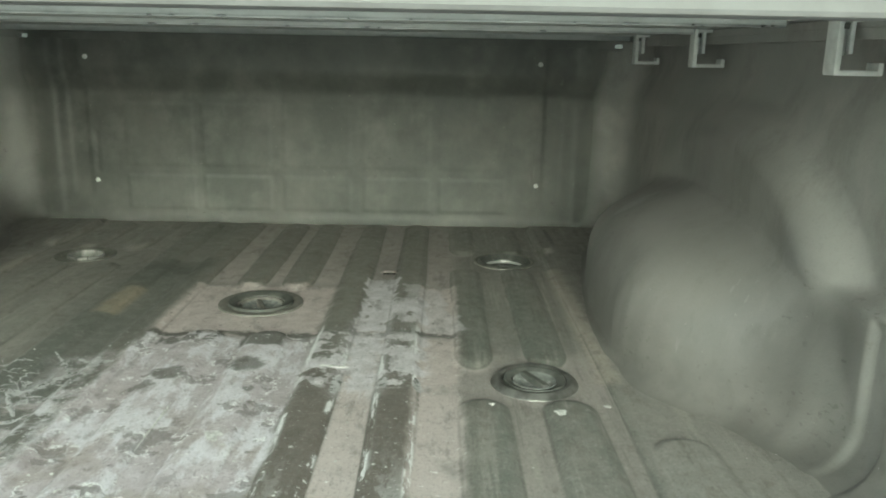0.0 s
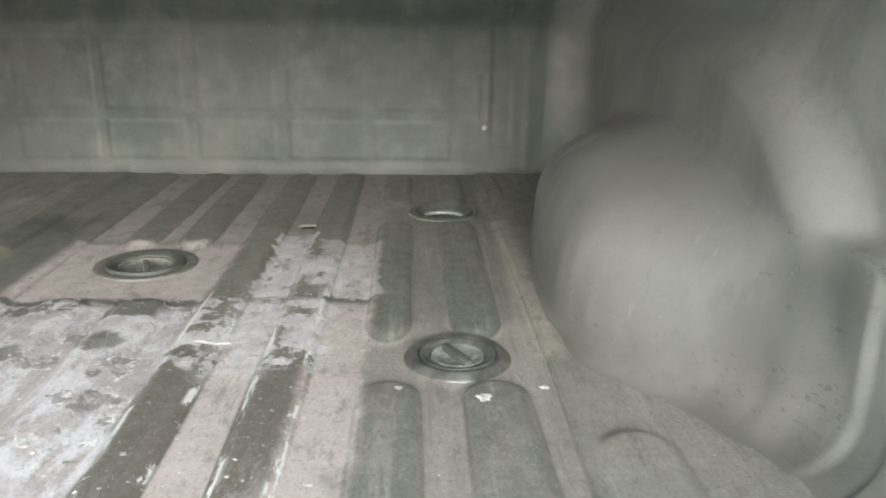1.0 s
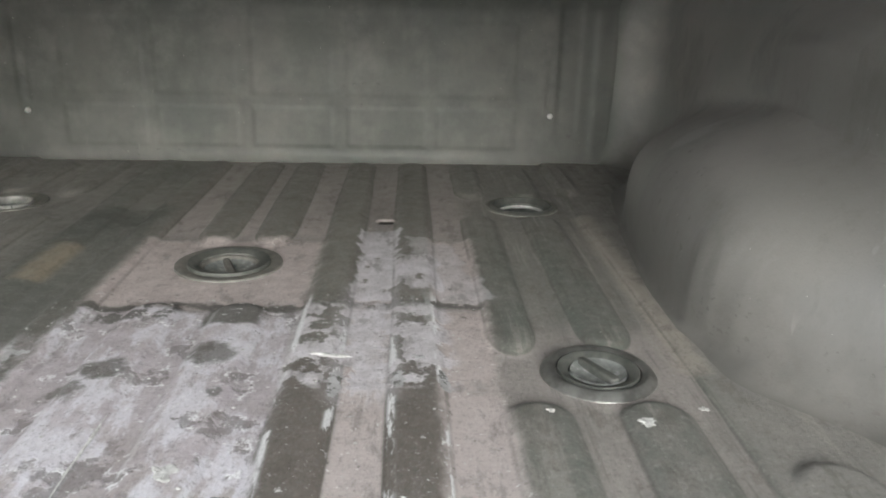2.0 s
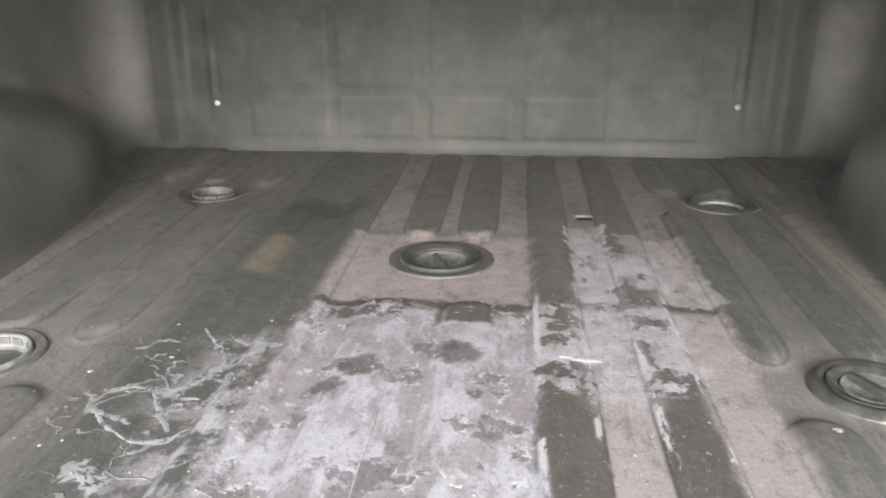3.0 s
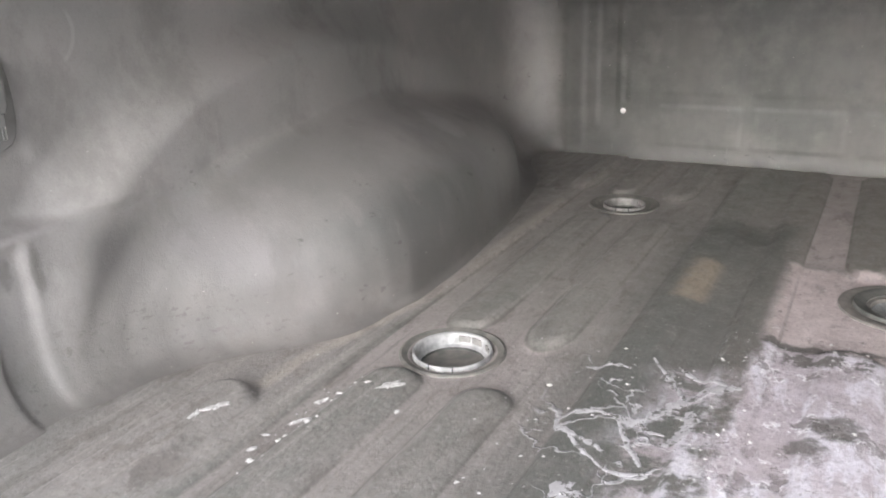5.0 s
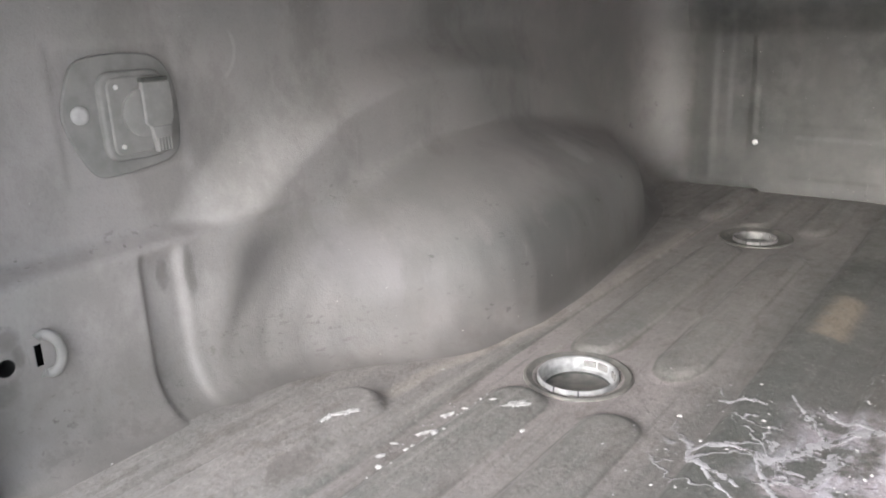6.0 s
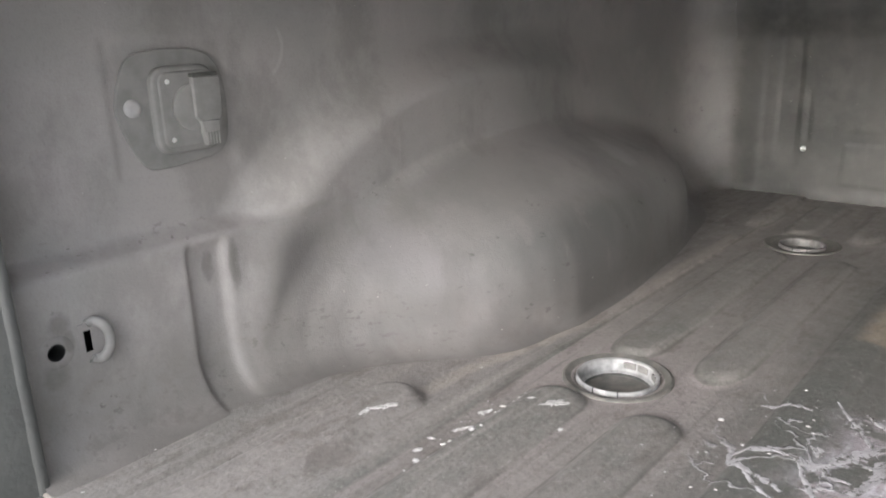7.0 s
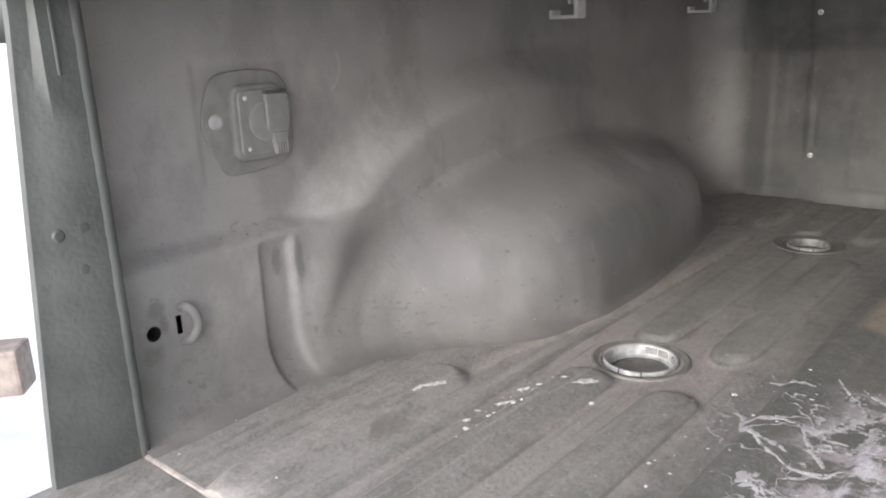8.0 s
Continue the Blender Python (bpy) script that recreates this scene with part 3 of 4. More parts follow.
link_mesh("edge_trim", strip, [(k * 420 + i, k * 420 + i + 1, (k + 1) * 420 + i + 1, (k + 1) * 420 + i) for k in range(3) for i in range(419)], EDGE, floor, "bare worn sheet edge along the sill")

sill = part("sill", box(-0.895, 0.895, REAR - 0.15, REAR - 0.0045, -0.06, 0.0025, 0.002), FLOOR)
tagged(sill, "dusty coated sill behind the bed floor", "sill", kind="structure")


# ---- side walls with wheel housings ----
def bump_two(y, z, shift=0.0):
    """The broad raised arch round the wheel housing."""
    u = np.abs(y - 0.62) / np.where(y < 0.62, 0.66 - 2.0 * shift, 0.69)
    r = (u ** 2.3 + (np.maximum(z, 0) / 0.428) ** 2.3) ** (1 / 2.3)
    fade = smooth01(0.55, 0.95, y)
    return 0.054 * (1 - 0.6 * fade) * (1 - smooth01(0.86 - 0.06 * fade, 1.03 + 0.03 * fade, r))


def bump_one(y, z):
    """The wheel housing: an upright face, a rounded shoulder and a ledge that climbs to the wall."""
    total = 0
    for oy in (-0.07, -0.024, 0.024, 0.07):
        for oz in (-0.011, 0.0, 0.011):
            v = y + oy
            reach = np.clip((v - 0.115) / 0.265, 0, 1) * (1 - smooth01(0.85, 1.48, v))
            u = np.where(v < 0.63, (np.maximum(0.63 - v, 0) / 0.52) ** 2.2, (np.maximum(v - 0.63, 0) / 0.78) ** 1.6)
            crest = 0.262 * np.sqrt(np.maximum(1 - u, 0.02))
            total = total + reach * np.clip(1 - (np.maximum(z + oz, 0) / crest) ** 4.5, 0, 1) / 12
    return 0.220 * total


def wall_depth(y, z, shift=0.0, inset=0.0):
    """How far the side wall stands in from its outermost plane."""
    # proud lower panel with a sloping ledge, broken by an upright channel
    low = 1 - smooth01(0.212, 0.232, z)
    v = y - shift
    below = 1 - smooth01(0.195, 0.215, z)
    channel = smooth01(-0.052, -0.044, v) * (1 - smooth01(-0.004, 0.010, v)) * below
    panel = (0.030 * low * (1 - 0.3 * channel)) * (1 - smooth01(0.25, 0.5, y))
    arch = bump_two(y, z, shift) * (1 - 0.25 * low * (1 - smooth01(0.10, 0.24, v)))
    d = (panel ** 4 + arch ** 4) ** 0.25 + bump_one(y, z) * (1 - inset / 0.22)
    d = d + inset * (1 - smooth01(0.38, 0.50, z))
    # pocket for the trailer socket
    pocket = bar01(y, -0.095, 0.05, 0.012) * bar01(z, 0.30, 0.445, 0.012)
    d = d - 0.003 * pocket
    # flare into the floor and into the head wall
    foot = 0.062 - 0.050 * smooth01(0.26, 0.42, y) * (1 - smooth01(0.95, 1.25, y))
    d = d + foot * (1 - np.sqrt(1 - np.clip(1 - np.maximum(z - 0.0045, 0) / (0.005 + foot), 0, 1) ** 2))
    ahead = FRONT - 0.024 * smooth01(0.375, 0.455, z) - 0.003
    d = d + 0.11 * (1 - np.sqrt(1 - np.clip((y - ahead) / 0.11 + 1, 0, 1) ** 2))
    # slight inward lean and shallow waves in the sheet
    d = d + 0.004 * (1 - smooth01(0.0, 0.5, z)) + 0.0015 * np.sin(9 * y + 4 * z) * np.sin(11 * z)
    return d


wy = np.concatenate([np.linspace(REAR, 0.2, 120), np.linspace(0.2, FRONT - 0.145, 150)[1:], FRONT - 0.145 + 0.142 * (1 - (1 - np.linspace(0, 1, 44)[1:]) ** 1.6)])
wz = np.concatenate([[-0.02, 0.0, 0.0045, 0.0047, 0.005, 0.0055, 0.0062, 0.007, 0.008, 0.0095, 0.0115, 0.014, 0.017], np.linspace(0.0205, TOP, 104)])
HOLE, SLOT = (-0.217, 0.132), (-0.182, 0.134)


def inner(u, v, s):
    return s * (HALF - wall_depth(u, v, 0.022 + 0.022 * s, 0.015 + 0.015 * s)), u, v


def is_arch(u, v):
    return bump_one(u, v) > 0.004


def is_hole(u, v, s):
    if s > 0:
        return (u > FRONT - 0.035) & (v > 0.522)
    return (np.hypot(u - HOLE[0], v - HOLE[1]) < 0.0125) | ((np.abs(u - SLOT[0]) < 0.007) & (np.abs(v - SLOT[1]) < 0.016))


for name, s in (("wall_west", -1), ("wall_east", 1)):
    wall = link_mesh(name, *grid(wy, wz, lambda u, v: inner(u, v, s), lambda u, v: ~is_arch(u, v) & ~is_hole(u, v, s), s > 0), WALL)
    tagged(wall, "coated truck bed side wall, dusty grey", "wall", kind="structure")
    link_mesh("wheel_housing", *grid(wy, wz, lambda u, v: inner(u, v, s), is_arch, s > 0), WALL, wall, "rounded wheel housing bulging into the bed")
    # outer skin, rail and rear post
    part("outer_panel", box(*sorted((s * 0.985, s * 1.0)), REAR, FRONT + 0.05, -0.35, TOP, 0.003), PAINT, wall, "dark painted outer body side")
    rail = bmesh.new()
    box_into(rail, *sorted((s * 0.90, s * 1.0)), REAR - 0.06, FRONT + 0.05, TOP + 0.001, TOP + 0.016, 0.003)
    box_into(rail, *sorted((s * 0.90, s * 0.906)), REAR, FRONT, TOP - 0.012, TOP + 0.002, 0.001)
    part("bed_rail", rail, WALL, wall)
    # rear post: an oblique jamb that tapers towards the top
    post = bmesh.new()
    rings = []
    for k in range(25):
        z = -0.30 + k * (TOP + 0.30) / 24
        o = -0.375 + 0.042 * max(0.0, min(1.0, z / 0.52))
        w = 0.0012 * math.sin(17 * z)
        rings.append([post.verts.new((s * a, b, z)) for a, b in
                      ((0.868, REAR - 0.004), (0.868 + w, REAR - 0.04), (0.878 + w, o + 0.02), (0.881, o + 0.003), (0.886, o), (0.985, o + 0.05), (0.985, REAR - 0.004))])
    for a, b in zip(rings, rings[1:]):
        for i in range(7):
            post.faces.new((a[i], a[(i + 1) % 7], b[(i + 1) % 7], b[i]))
    post.faces.new(rings[-1])
    post.faces.new(rings[0][::-1])
    part("rear_post", post, PEBBLE, wall, "pebbled coated tailgate jamb", smooth=True)
    seam = bmesh.new()
    rings = []
    for k in range(61):
        z = -0.005 + k * 0.0091
        w = 0.0002 * math.sin(k * 0.73) + 0.00025 * math.sin(k * 1.9 + 1)
        rings.append([seam.verts.new((s * a, REAR + b, z)) for a, b in
                      ((0.879, -0.006), (0.868 + w * 0.3, -0.0055 + w), (0.866 + w * 0.5, -0.003), (0.8657 + w * 0.6, 0.002 + w), (0.8675 + w * 0.4, 0.006 + w), (0.879, 0.008))])
    for a, b in zip(rings, rings[1:]):
        for i in range(6):
            seam.faces.new((a[i], a[(i + 1) % 6], b[(i + 1) % 6], b[i]))
    seam.faces.new(rings[-1])
    seam.faces.new(rings[0][::-1])
    part("seam_bead", seam, PEBBLE, wall, "raised coated seam along the wall edge", smooth=True)
    part("jamb_slot", box(*sorted((s * 0.8664, s * 0.872)), -0.298, -0.294, 0.452, 0.54, 0.0015), PEBBLE, wall)
    for yy, zz in ((-0.298, 0.292), (-0.324, 0.288), (-0.305, 0.247)):
        pip = lathe([(0.0075, -0.001), (0.0055, 0.0016), (0, 0.0024)], 16)
        bmesh.ops.transform(pip, matrix=pose(s * (0.8685 + max(0.0, -0.31 - yy) * 0.22), yy, zz, 0, -90 * s), verts=pip.verts)
        part("dimple", pip, PEBBLE, wall, smooth=True)


# ---- head wall ----
PANELS = [(-0.46, 0.19), (-0.235, 0.19), (0.0, 0.19), (0.235, 0.19), (0.46, 0.19)]


def head_offset(x, z):
    d = 0.024 * smooth01(0.375, 0.455, z)
    ax = np.abs(x)
    # upright channels beside the fixings, and the corner posts
    d = d - 0.0035 * bar01(ax, 0.672, 0.712, 0.012) * smooth01(0.06, 0.12, z)
    d = d + 0.004 * bar01(ax, 0.765, 0.80, 0.02)
    d = d - 0.0025 * bar01(ax, 0.642, 0.650, 0.004) * bar01(z, 0.15, 0.26, 0.01)
    for cx, w in PANELS:
        inside = bar01(x, cx - w / 2, cx + w / 2, 0.008) * bar01(z, 0.045, 0.135, 0.008)
        upper = bar01(x, cx - w / 2, cx + w / 2, 0.008) * bar01(z, 0.175, 0.345, 0.01)
        d = d + 0.0021 * inside + 0.0013 * upper
    d = d + 0.011 * (1 - smooth01(-0.01, 0.04, z)) ** 2
    return d + 0.001 * np.sin(6 * x) * np.sin(13 * z + 2 * x)


hx = np.linspace(-0.945, 0.945, 330)
hz = np.linspace(-0.01, 0.527, 110)
GAPS = (-0.812, 0.866)
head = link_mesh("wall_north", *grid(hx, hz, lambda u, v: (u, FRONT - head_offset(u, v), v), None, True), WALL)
tagged(head, "coated front wall of the truck bed, dusty grey", "wall", kind="structure")
back = bmesh.new()
box_into(back, -1.0, 1.0, FRONT + 0.035, FRONT + 0.05, -0.3, 0.515)
part("outer_panel", back, PAINT, head)
cap_rail = bmesh.new()
for x0, x1, y1 in ((-0.9, GAPS[0] - 0.014, -0.024), (GAPS[0] + 0.014, GAPS[1] - 0.016, 0.05), (GAPS[1] + 0.016, 0.9, -0.024)):
    box_into(cap_rail, x0, x1, FRONT - 0.036, FRONT + y1, 0.5265, TOP + 0.003)
box_into(cap_rail, -0.89, 0.89, FRONT - 0.0355, FRONT + 0.0495, 0.538, TOP + 0.0028)
part("head_rail", cap_rail, WALL, head)
for x, z in ((-0.65, 0.122), (0.65, 0.126), (-0.648, 0.478), (0.645, 0.479)):
    bolt = lathe([(0.007, 0), (0.007, 0.002), (0.005, 0.0028), (0.005, 0.006), (0.0035, 0.0072), (0.0013, 0.0045), (0, 0.0045)], 20)
    y = FRONT - float(head_offset(np.array(x), np.array(z)))
    bmesh.ops.transform(bolt, matrix=pose(x, y, z, 90), verts=bolt.verts)
    part("bolt", bolt, ZINC, head, "bright zinc bolt", smooth=True)


# ---- hitch sockets in the floor ----
def open_socket(place, label, rim_mat, sleeve_mat, lugs=(55, 78, 101, 124, 20), band=0.015):
    thing = empty("hitch_socket", place)
    flange = lathe([(0.0755, -0.002), (0.075, 0.0025), (0.0715, 0.0036), (0.0665, 0.0016)], 56)
    part("flange", flange, DUSTED, thing, "dark dished collar", smooth=True)
    rim = lathe([(0.0672, -0.002), (0.0668, 0.0008), (0.0615, 0.0052), (0.0585, 0.0056), (0.0525, -0.001), (0.0485, -0.004), (0.048, -0.009)], 56)
    part("rim", rim, rim_mat, thing, smooth=True)
    sleeve = lathe([(0.0482, -0.007), (0.0478, -0.007 - band), (0.0445, -0.009 - band)], 56)
    part("sleeve", sleeve, sleeve_mat, thing, smooth=True)
    part("cup", lathe([(0.0447, -0.0092 - band), (0.044, -0.043)], 40), RUBBER, thing, smooth=True)
    part("bottom", lathe([(0.047, -0.04), (0.02, -0.041), (0.012, -0.037), (0, -0.037)], 40), DUSTED, thing, smooth=True)
    for a in lugs:
        lug = box(-0.007, 0.007, 0.0455, 0.0485, -0.018, -0.008, 0.001)
        bmesh.ops.transform(lug, matrix=pose(0, 0, 0, 0, 0, a - 90), verts=lug.verts)
        part("lug", lug, RUBBER, thing)
    return tagged(thing, label, "socket", "hitch sockets in the bed floor")


def capped_socket(place, r, label, chrome, turn):
    """A socket closed by a plug with a raised grip between two hollows."""
    thing = empty("hitch_socket", place)
    k = r / 0.066
    if chrome:
        outer = [(0.073, -0.002), (0.0725, 0.0015), (0.064, 0.009), (0.060, 0.0095), (0.054, 0.007), (0.0515, 0.001)]
    else:
        outer = [(0.068, -0.001), (0.067, 0.004), (0.060, 0.0055), (0.056, 0.003), (0.050, 0.0025)]
    part("flange", lathe([(a * k, z) for a, z in outer], 64), WORN if chrome else DUSTY, thing, smooth=True)
    part("gasket", lathe([(a * k, z) for a, z in ((0.0525, 0.001), (0.051, 0.0085), (0.048, 0.0085), (0.0435, 0.007), (0.0375, 0.004), (0.037, -0.008))], 64), RUBBER, thing, "black rubber gasket", smooth=True)
    q = 0.038 if chrome else 0.034
    lift = 0.0095 if chrome else 0.0
    dish = lathe([(q * k, -0.008), (q * 0.93 * k, lift - 0.004), (q * 0.8 * k, lift - 0.0065), (q * 0.4 * k, lift - 0.009), (0, lift - 0.0095)], 48)
    part("plug", dish, CAP, thing, "worn hollowed plastic plug", smooth=True)
    if not chrome:
        part("web", lathe([(0.052 * k, 0.0005), (0.040 * k, 0.002), (0.0335 * k, 0.0005), (0.033 * k, -0.008)], 48), DUSTY, thing, smooth=True)
    grip = prism(round_rect((0.013 if chrome else 0.009) * k, 2 * q * 0.9 * k, 0.004), 0.009, 0.003)
    bmesh.ops.transform(grip, matrix=pose(0, 0, lift - 0.0095, 0, 0, turn), verts=grip.verts)
    part("grip", grip, RUBBER if chrome else DUSTY, thing, "dark raised grip bar", smooth=True)
    return tagged(thing, label, "socket", "hitch sockets in the bed floor")


def ringed_socket(place, label, ring_mat, r=0.0545, top=0.0045):
    """A dished collar round a bright ring that stands proud, its back pierced by small windows."""
    thing = empty("hitch_socket", place)
    part("flange", lathe([(0.073, -0.002), (0.072, 0.002), (0.069, 0.0032), (0.063, 0.001), (r + 0.001, -0.0025), (r - 0.0015, -0.003)], 56), DUSTED, thing, "dark dished collar", smooth=True)
    ring = lathe([(r, -0.006), (r - 0.0005, top - 0.001), (r - 0.0015, top), (r - 0.003, top - 0.0002), (r - 0.0045, top - 0.0015), (r - 0.0055, -0.013), (r - 0.0105, -0.015)], 64)
    part("ring", ring, ring_mat, thing, "worn metal ring", smooth=True)
    part("cup", lathe([(r - 0.0103, -0.0148), (r - 0.012, -0.03)], 40), RUBBER, thing, smooth=True)
    part("bottom", lathe([(r - 0.009, -0.0185), (0.02, -0.021), (0.012, -0.018), (0, -0.018)], 40), DUSTED, thing, smooth=True)
    for a, w in ((98, 0.0085), (74, 0.0085), (46, 0.0025), (33, 0.0025)):
        lug = box(-w, w, r - 0.0075, r - 0.0045, -0.0085, 0.0005, 0.0008)
        bmesh.ops.transform(lug, matrix=pose(0, 0, 0, 0, 0, a - 90), verts=lug.verts)
        part("lug", lug, DULL, thing)
    for a in (-97, -62):
        nick = box(-0.0009, 0.0009, r - 0.0018, r + 0.0003, -0.004, top + 0.0001, 0.0003)
        bmesh.ops.transform(nick, matrix=pose(0, 0, 0, 0, 0, a - 90), verts=nick.verts)
        part("nick", nick, BLACK, thing)
    return tagged(thing, label, "socket", "hitch sockets in the bed floor")


capped_socket((*PUCKS[0], 0.0), 0.063, "steel hitch socket ring closed by a black plastic plug", True, 28)
ringed_socket((*PUCKS[1], 0.0), "open hitch socket with bright worn metal ring in a dark collar", RING)
open_socket((*PUCKS[2], 0.0), "open hitch socket with dusty rim near the front wall", RUBBER, ALU, (), 0.005)
ringed_socket((*PUCKS[3], 0.0), "dull open hitch socket ring near the front wall", DULL, 0.044, 0.0035)
capped_socket((*BALL, -0.001), 0.084, "round gooseneck hole closed by a dusty rubber plug", False, 20)


# ---- trailer socket on the side wall ----
def trailer_socket():
    # local x runs towards the cab, local y up, local z into the bed
    thing = empty("trailer_socket")
    w = -HALF + float(wall_depth(np.array(-0.03), np.array(0.37)))
    thing.matrix_basis = Matrix.Translation((w + 0.001, -0.0225, 0.3685)) @ Matrix(((0, 0, 1, 0), (1, 0, 0, 0), (0, 1, 0, 0), (0, 0, 0, 1)))
    outline = curved([(-0.073, 0.006), (-0.064, 0.04), (-0.05, 0.063), (-0.02, 0.07), (0.03, 0.069), (0.058, 0.058), (0.073, 0.026), (0.073, -0.03), (0.062, -0.055), (0.03, -0.064), (-0.02, -0.068), (-0.044, -0.063), (-0.062, -0.032)])
    part("plate", prism(outline, 0.004, 0.002), PLATE, thing, "dusty grey mounting plate", smooth=True)
    head_ = lathe([(0.0105, 0.003), (0.0105, 0.006), (0.0085, 0.0078), (0.004, 0.0082), (0, 0.0074)], 24)
    bmesh.ops.translate(head_, vec=(-0.053, 0.007, 0), verts=head_.verts)
    part("bolt", head_, PALE, thing, "pale round bolt head", smooth=True)
    step = prism(round_rect(0.085, 0.102, 0.018), 0.010, 0.005)
    bmesh.ops.translate(step, vec=(0.012, 0.0, 0.002), verts=step.verts)
    part("collar", step, PLATE, thing, smooth=True)
    frame_ = prism(round_rect(0.072, 0.09, 0.012), 0.006, 0.003)
    bmesh.ops.translate(frame_, vec=(0.014, 0.0, 0.008), verts=frame_.verts)
    part("housing", frame_, PLATE, thing, "dark socket housing", smooth=True)
    barrel = lathe([(0.028, 0.008), (0.028, 0.018), (0.025, 0.0195), (0, 0.0195)], 32)
    bmesh.ops.translate(barrel, vec=(0.020, 0.002, 0), verts=barrel.verts)
    part("barrel", barrel, PLATE, thing, smooth=True)
    lid = prism([(-0.018, 0.037), (0.019, 0.037), (0.021, 0.033), (0.021, -0.008), (0.014, -0.02), (-0.008, -0.02), (-0.018, -0.010)], 0.007, 0.0025)
    bmesh.ops.translate(lid, vec=(0.035, 0.0, 0.016), verts=lid.verts)
    lid_ob = part("lid", lid, LID, thing, "light grey flip lid", smooth=True)
    tab = prism([(-0.014, 0.0), (0.013, 0.0), (0.011, -0.03), (-0.008, -0.03)], 0.008, 0.002)
    bmesh.ops.translate(tab, vec=(0.036, -0.015, 0.0165), verts=tab.verts)
    for i in range(5):
        box_into(tab, 0.0275 + i * 0.0042, 0.0292 + i * 0.0042, -0.044, -0.029, 0.0225, 0.026, 0.0005)
    part("tab", tab, LID, lid_ob, "ribbed finger tab", smooth=True)
    part("hinge", box(0.018, 0.053, 0.0365, 0.0415, 0.012, 0.022, 0.0015), RUBBER, thing)
    for yy in (0.034, -0.034):
        screw = lathe([(0.003, 0.013), (0.0028, 0.0152), (0, 0.0156)], 14)
        bmesh.ops.translate(screw, vec=(-0.011, yy, 0), verts=screw.verts)
        part("screw", screw, ZINC, thing, smooth=True)
    return tagged(thing, "grey trailer wiring socket with closed flip lid on the side wall", "socket")


trailer_socket()


# ---- tie-down eye and access hole on the side wall ----
def wall_x(y, z):
    return -HALF + float(wall_depth(np.array(y), np.array(z)))


def to_wall(y, z, lift=0.0):
    """Local x towards the cab, y up, z into the bed."""
    return Matrix.Translation((wall_x(y, z) + lift, y, z)) @ Matrix(((0, 0, 1, 0), (1, 0, 0, 0), (0, 1, 0, 0), (0, 0, 0, 1)))


hole = empty("access_hole")
hole.matrix_basis = to_wall(*HOLE)
rim_bm = lathe([(0.0195, -0.0004), (0.0185, 0.0003), (0.0105, 0.0004), (0.0095, -0.0008)], 40)
bmesh.ops.transform(rim_bm, matrix=to_wall(*HOLE), verts=rim_bm.verts)
part("rim", rim_bm, WALL, hole, smooth=True).matrix_parent_inverse = hole.matrix_basis.inverted()
part("cavity", lathe([(0.0096, -0.0006), (0.0098, -0.03), (0, -0.031)], 24), VOID, hole)
tagged(hole, "small round drilled hole in the side wall", "hole")

tie = empty("tie_down_eye")
tie.matrix_basis = to_wall(*SLOT)
frame_bm = bmesh.new()
for x0, x1, y0, y1 in ((-0.011, -0.0042, -0.021, 0.021), (0.0042, 0.011, -0.021, 0.021), (-0.0042, 0.0042, 0.0125, 0.021), (-0.0042, 0.0042, -0.021, -0.0125)):
    box_into(frame_bm, x0, x1, y0, y1, -0.001, 0.0007)
bmesh.ops.transform(frame_bm, matrix=to_wall(*SLOT), verts=frame_bm.verts)
part("slot_frame", frame_bm, WALL, tie).matrix_parent_inverse = tie.matrix_basis.inverted()
part("cavity", box(-0.009, 0.009, -0.018, 0.018, -0.032, -0.03), VOID, tie)
loop = bmesh.new()
rings = []
for k in range(25):
    a = radians(-115 + 230 * k / 24)
    cx, cy, cz = 0.006 + 0.0145 * math.cos(a), 0.0225 * math.sin(a), 0.001 + 0.009 * max(0, math.cos(a)) ** 0.6
    rr = 0.0062 if 2 < k < 22 else 0.005
    n = Vector((math.cos(a) / 0.0185, math.sin(a) / 0.0255, 0)).normalized()
    rings.append([loop.verts.new((cx + n.x * rr * math.cos(b), cy + n.y * rr * math.cos(b), cz + rr * 0.8 * math.sin(b))) for b in (2 * math.pi * i / 14 for i in range(14))])
for a, b in zip(rings, rings[1:]):
    for i in range(14):
        loop.faces.new((a[i], a[(i + 1) % 14], b[(i + 1) % 14], b[i]))
loop.faces.new(rings[0]), loop.faces.new(rings[-1][::-1])
part("loop", loop, PLATE, tie, "worn half-round pressed loop", smooth=True)
tagged(tie, "worn tie-down loop around a dark slot in the wall", "tie-down")


# ---- cover over the bed ----
cover = empty("tonneau_cover", (0, 0, 0))
Z0 = 0.5625
for y0, y1 in ((-0.30, 0.13), (0.14, 0.585), (0.595, 1.035), (1.045, 1.53)):
    part("panel", box(-0.985, 0.985, y0, y1, Z0, Z0 + 0.012, 0.002), COVER, cover)
part("hinge_sheet", box(-0.985, 0.985, -0.295, 1.525, Z0 + 0.0125, Z0 + 0.0145), COVER, cover)
for y in (0.36, 0.79):
    bow = part("bow", box(-0.86, 0.86, y - 0.012, y + 0.012, Z0 - 0.0115, Z0 - 0.0005, 0.002), COVER, cover, "narrow cross bow")
    part("bow_edge", box(-0.858, 0.858, y - 0.0138, y - 0.0115, Z0 - 0.0122, Z0 - 0.0085, 0.0008), BOW, bow, "thin bright metal edge")
part("rear_bar", box(-0.975, 0.975, -0.335, -0.302, 0.531, 0.585, 0.004), BAR, cover, "pale aluminium rear bar")
part("front_seal", box(-0.895, 0.895, FRONT - 0.02, FRONT + 0.045, TOP + 0.0032, Z0 - 0.0003), COVER, cover)
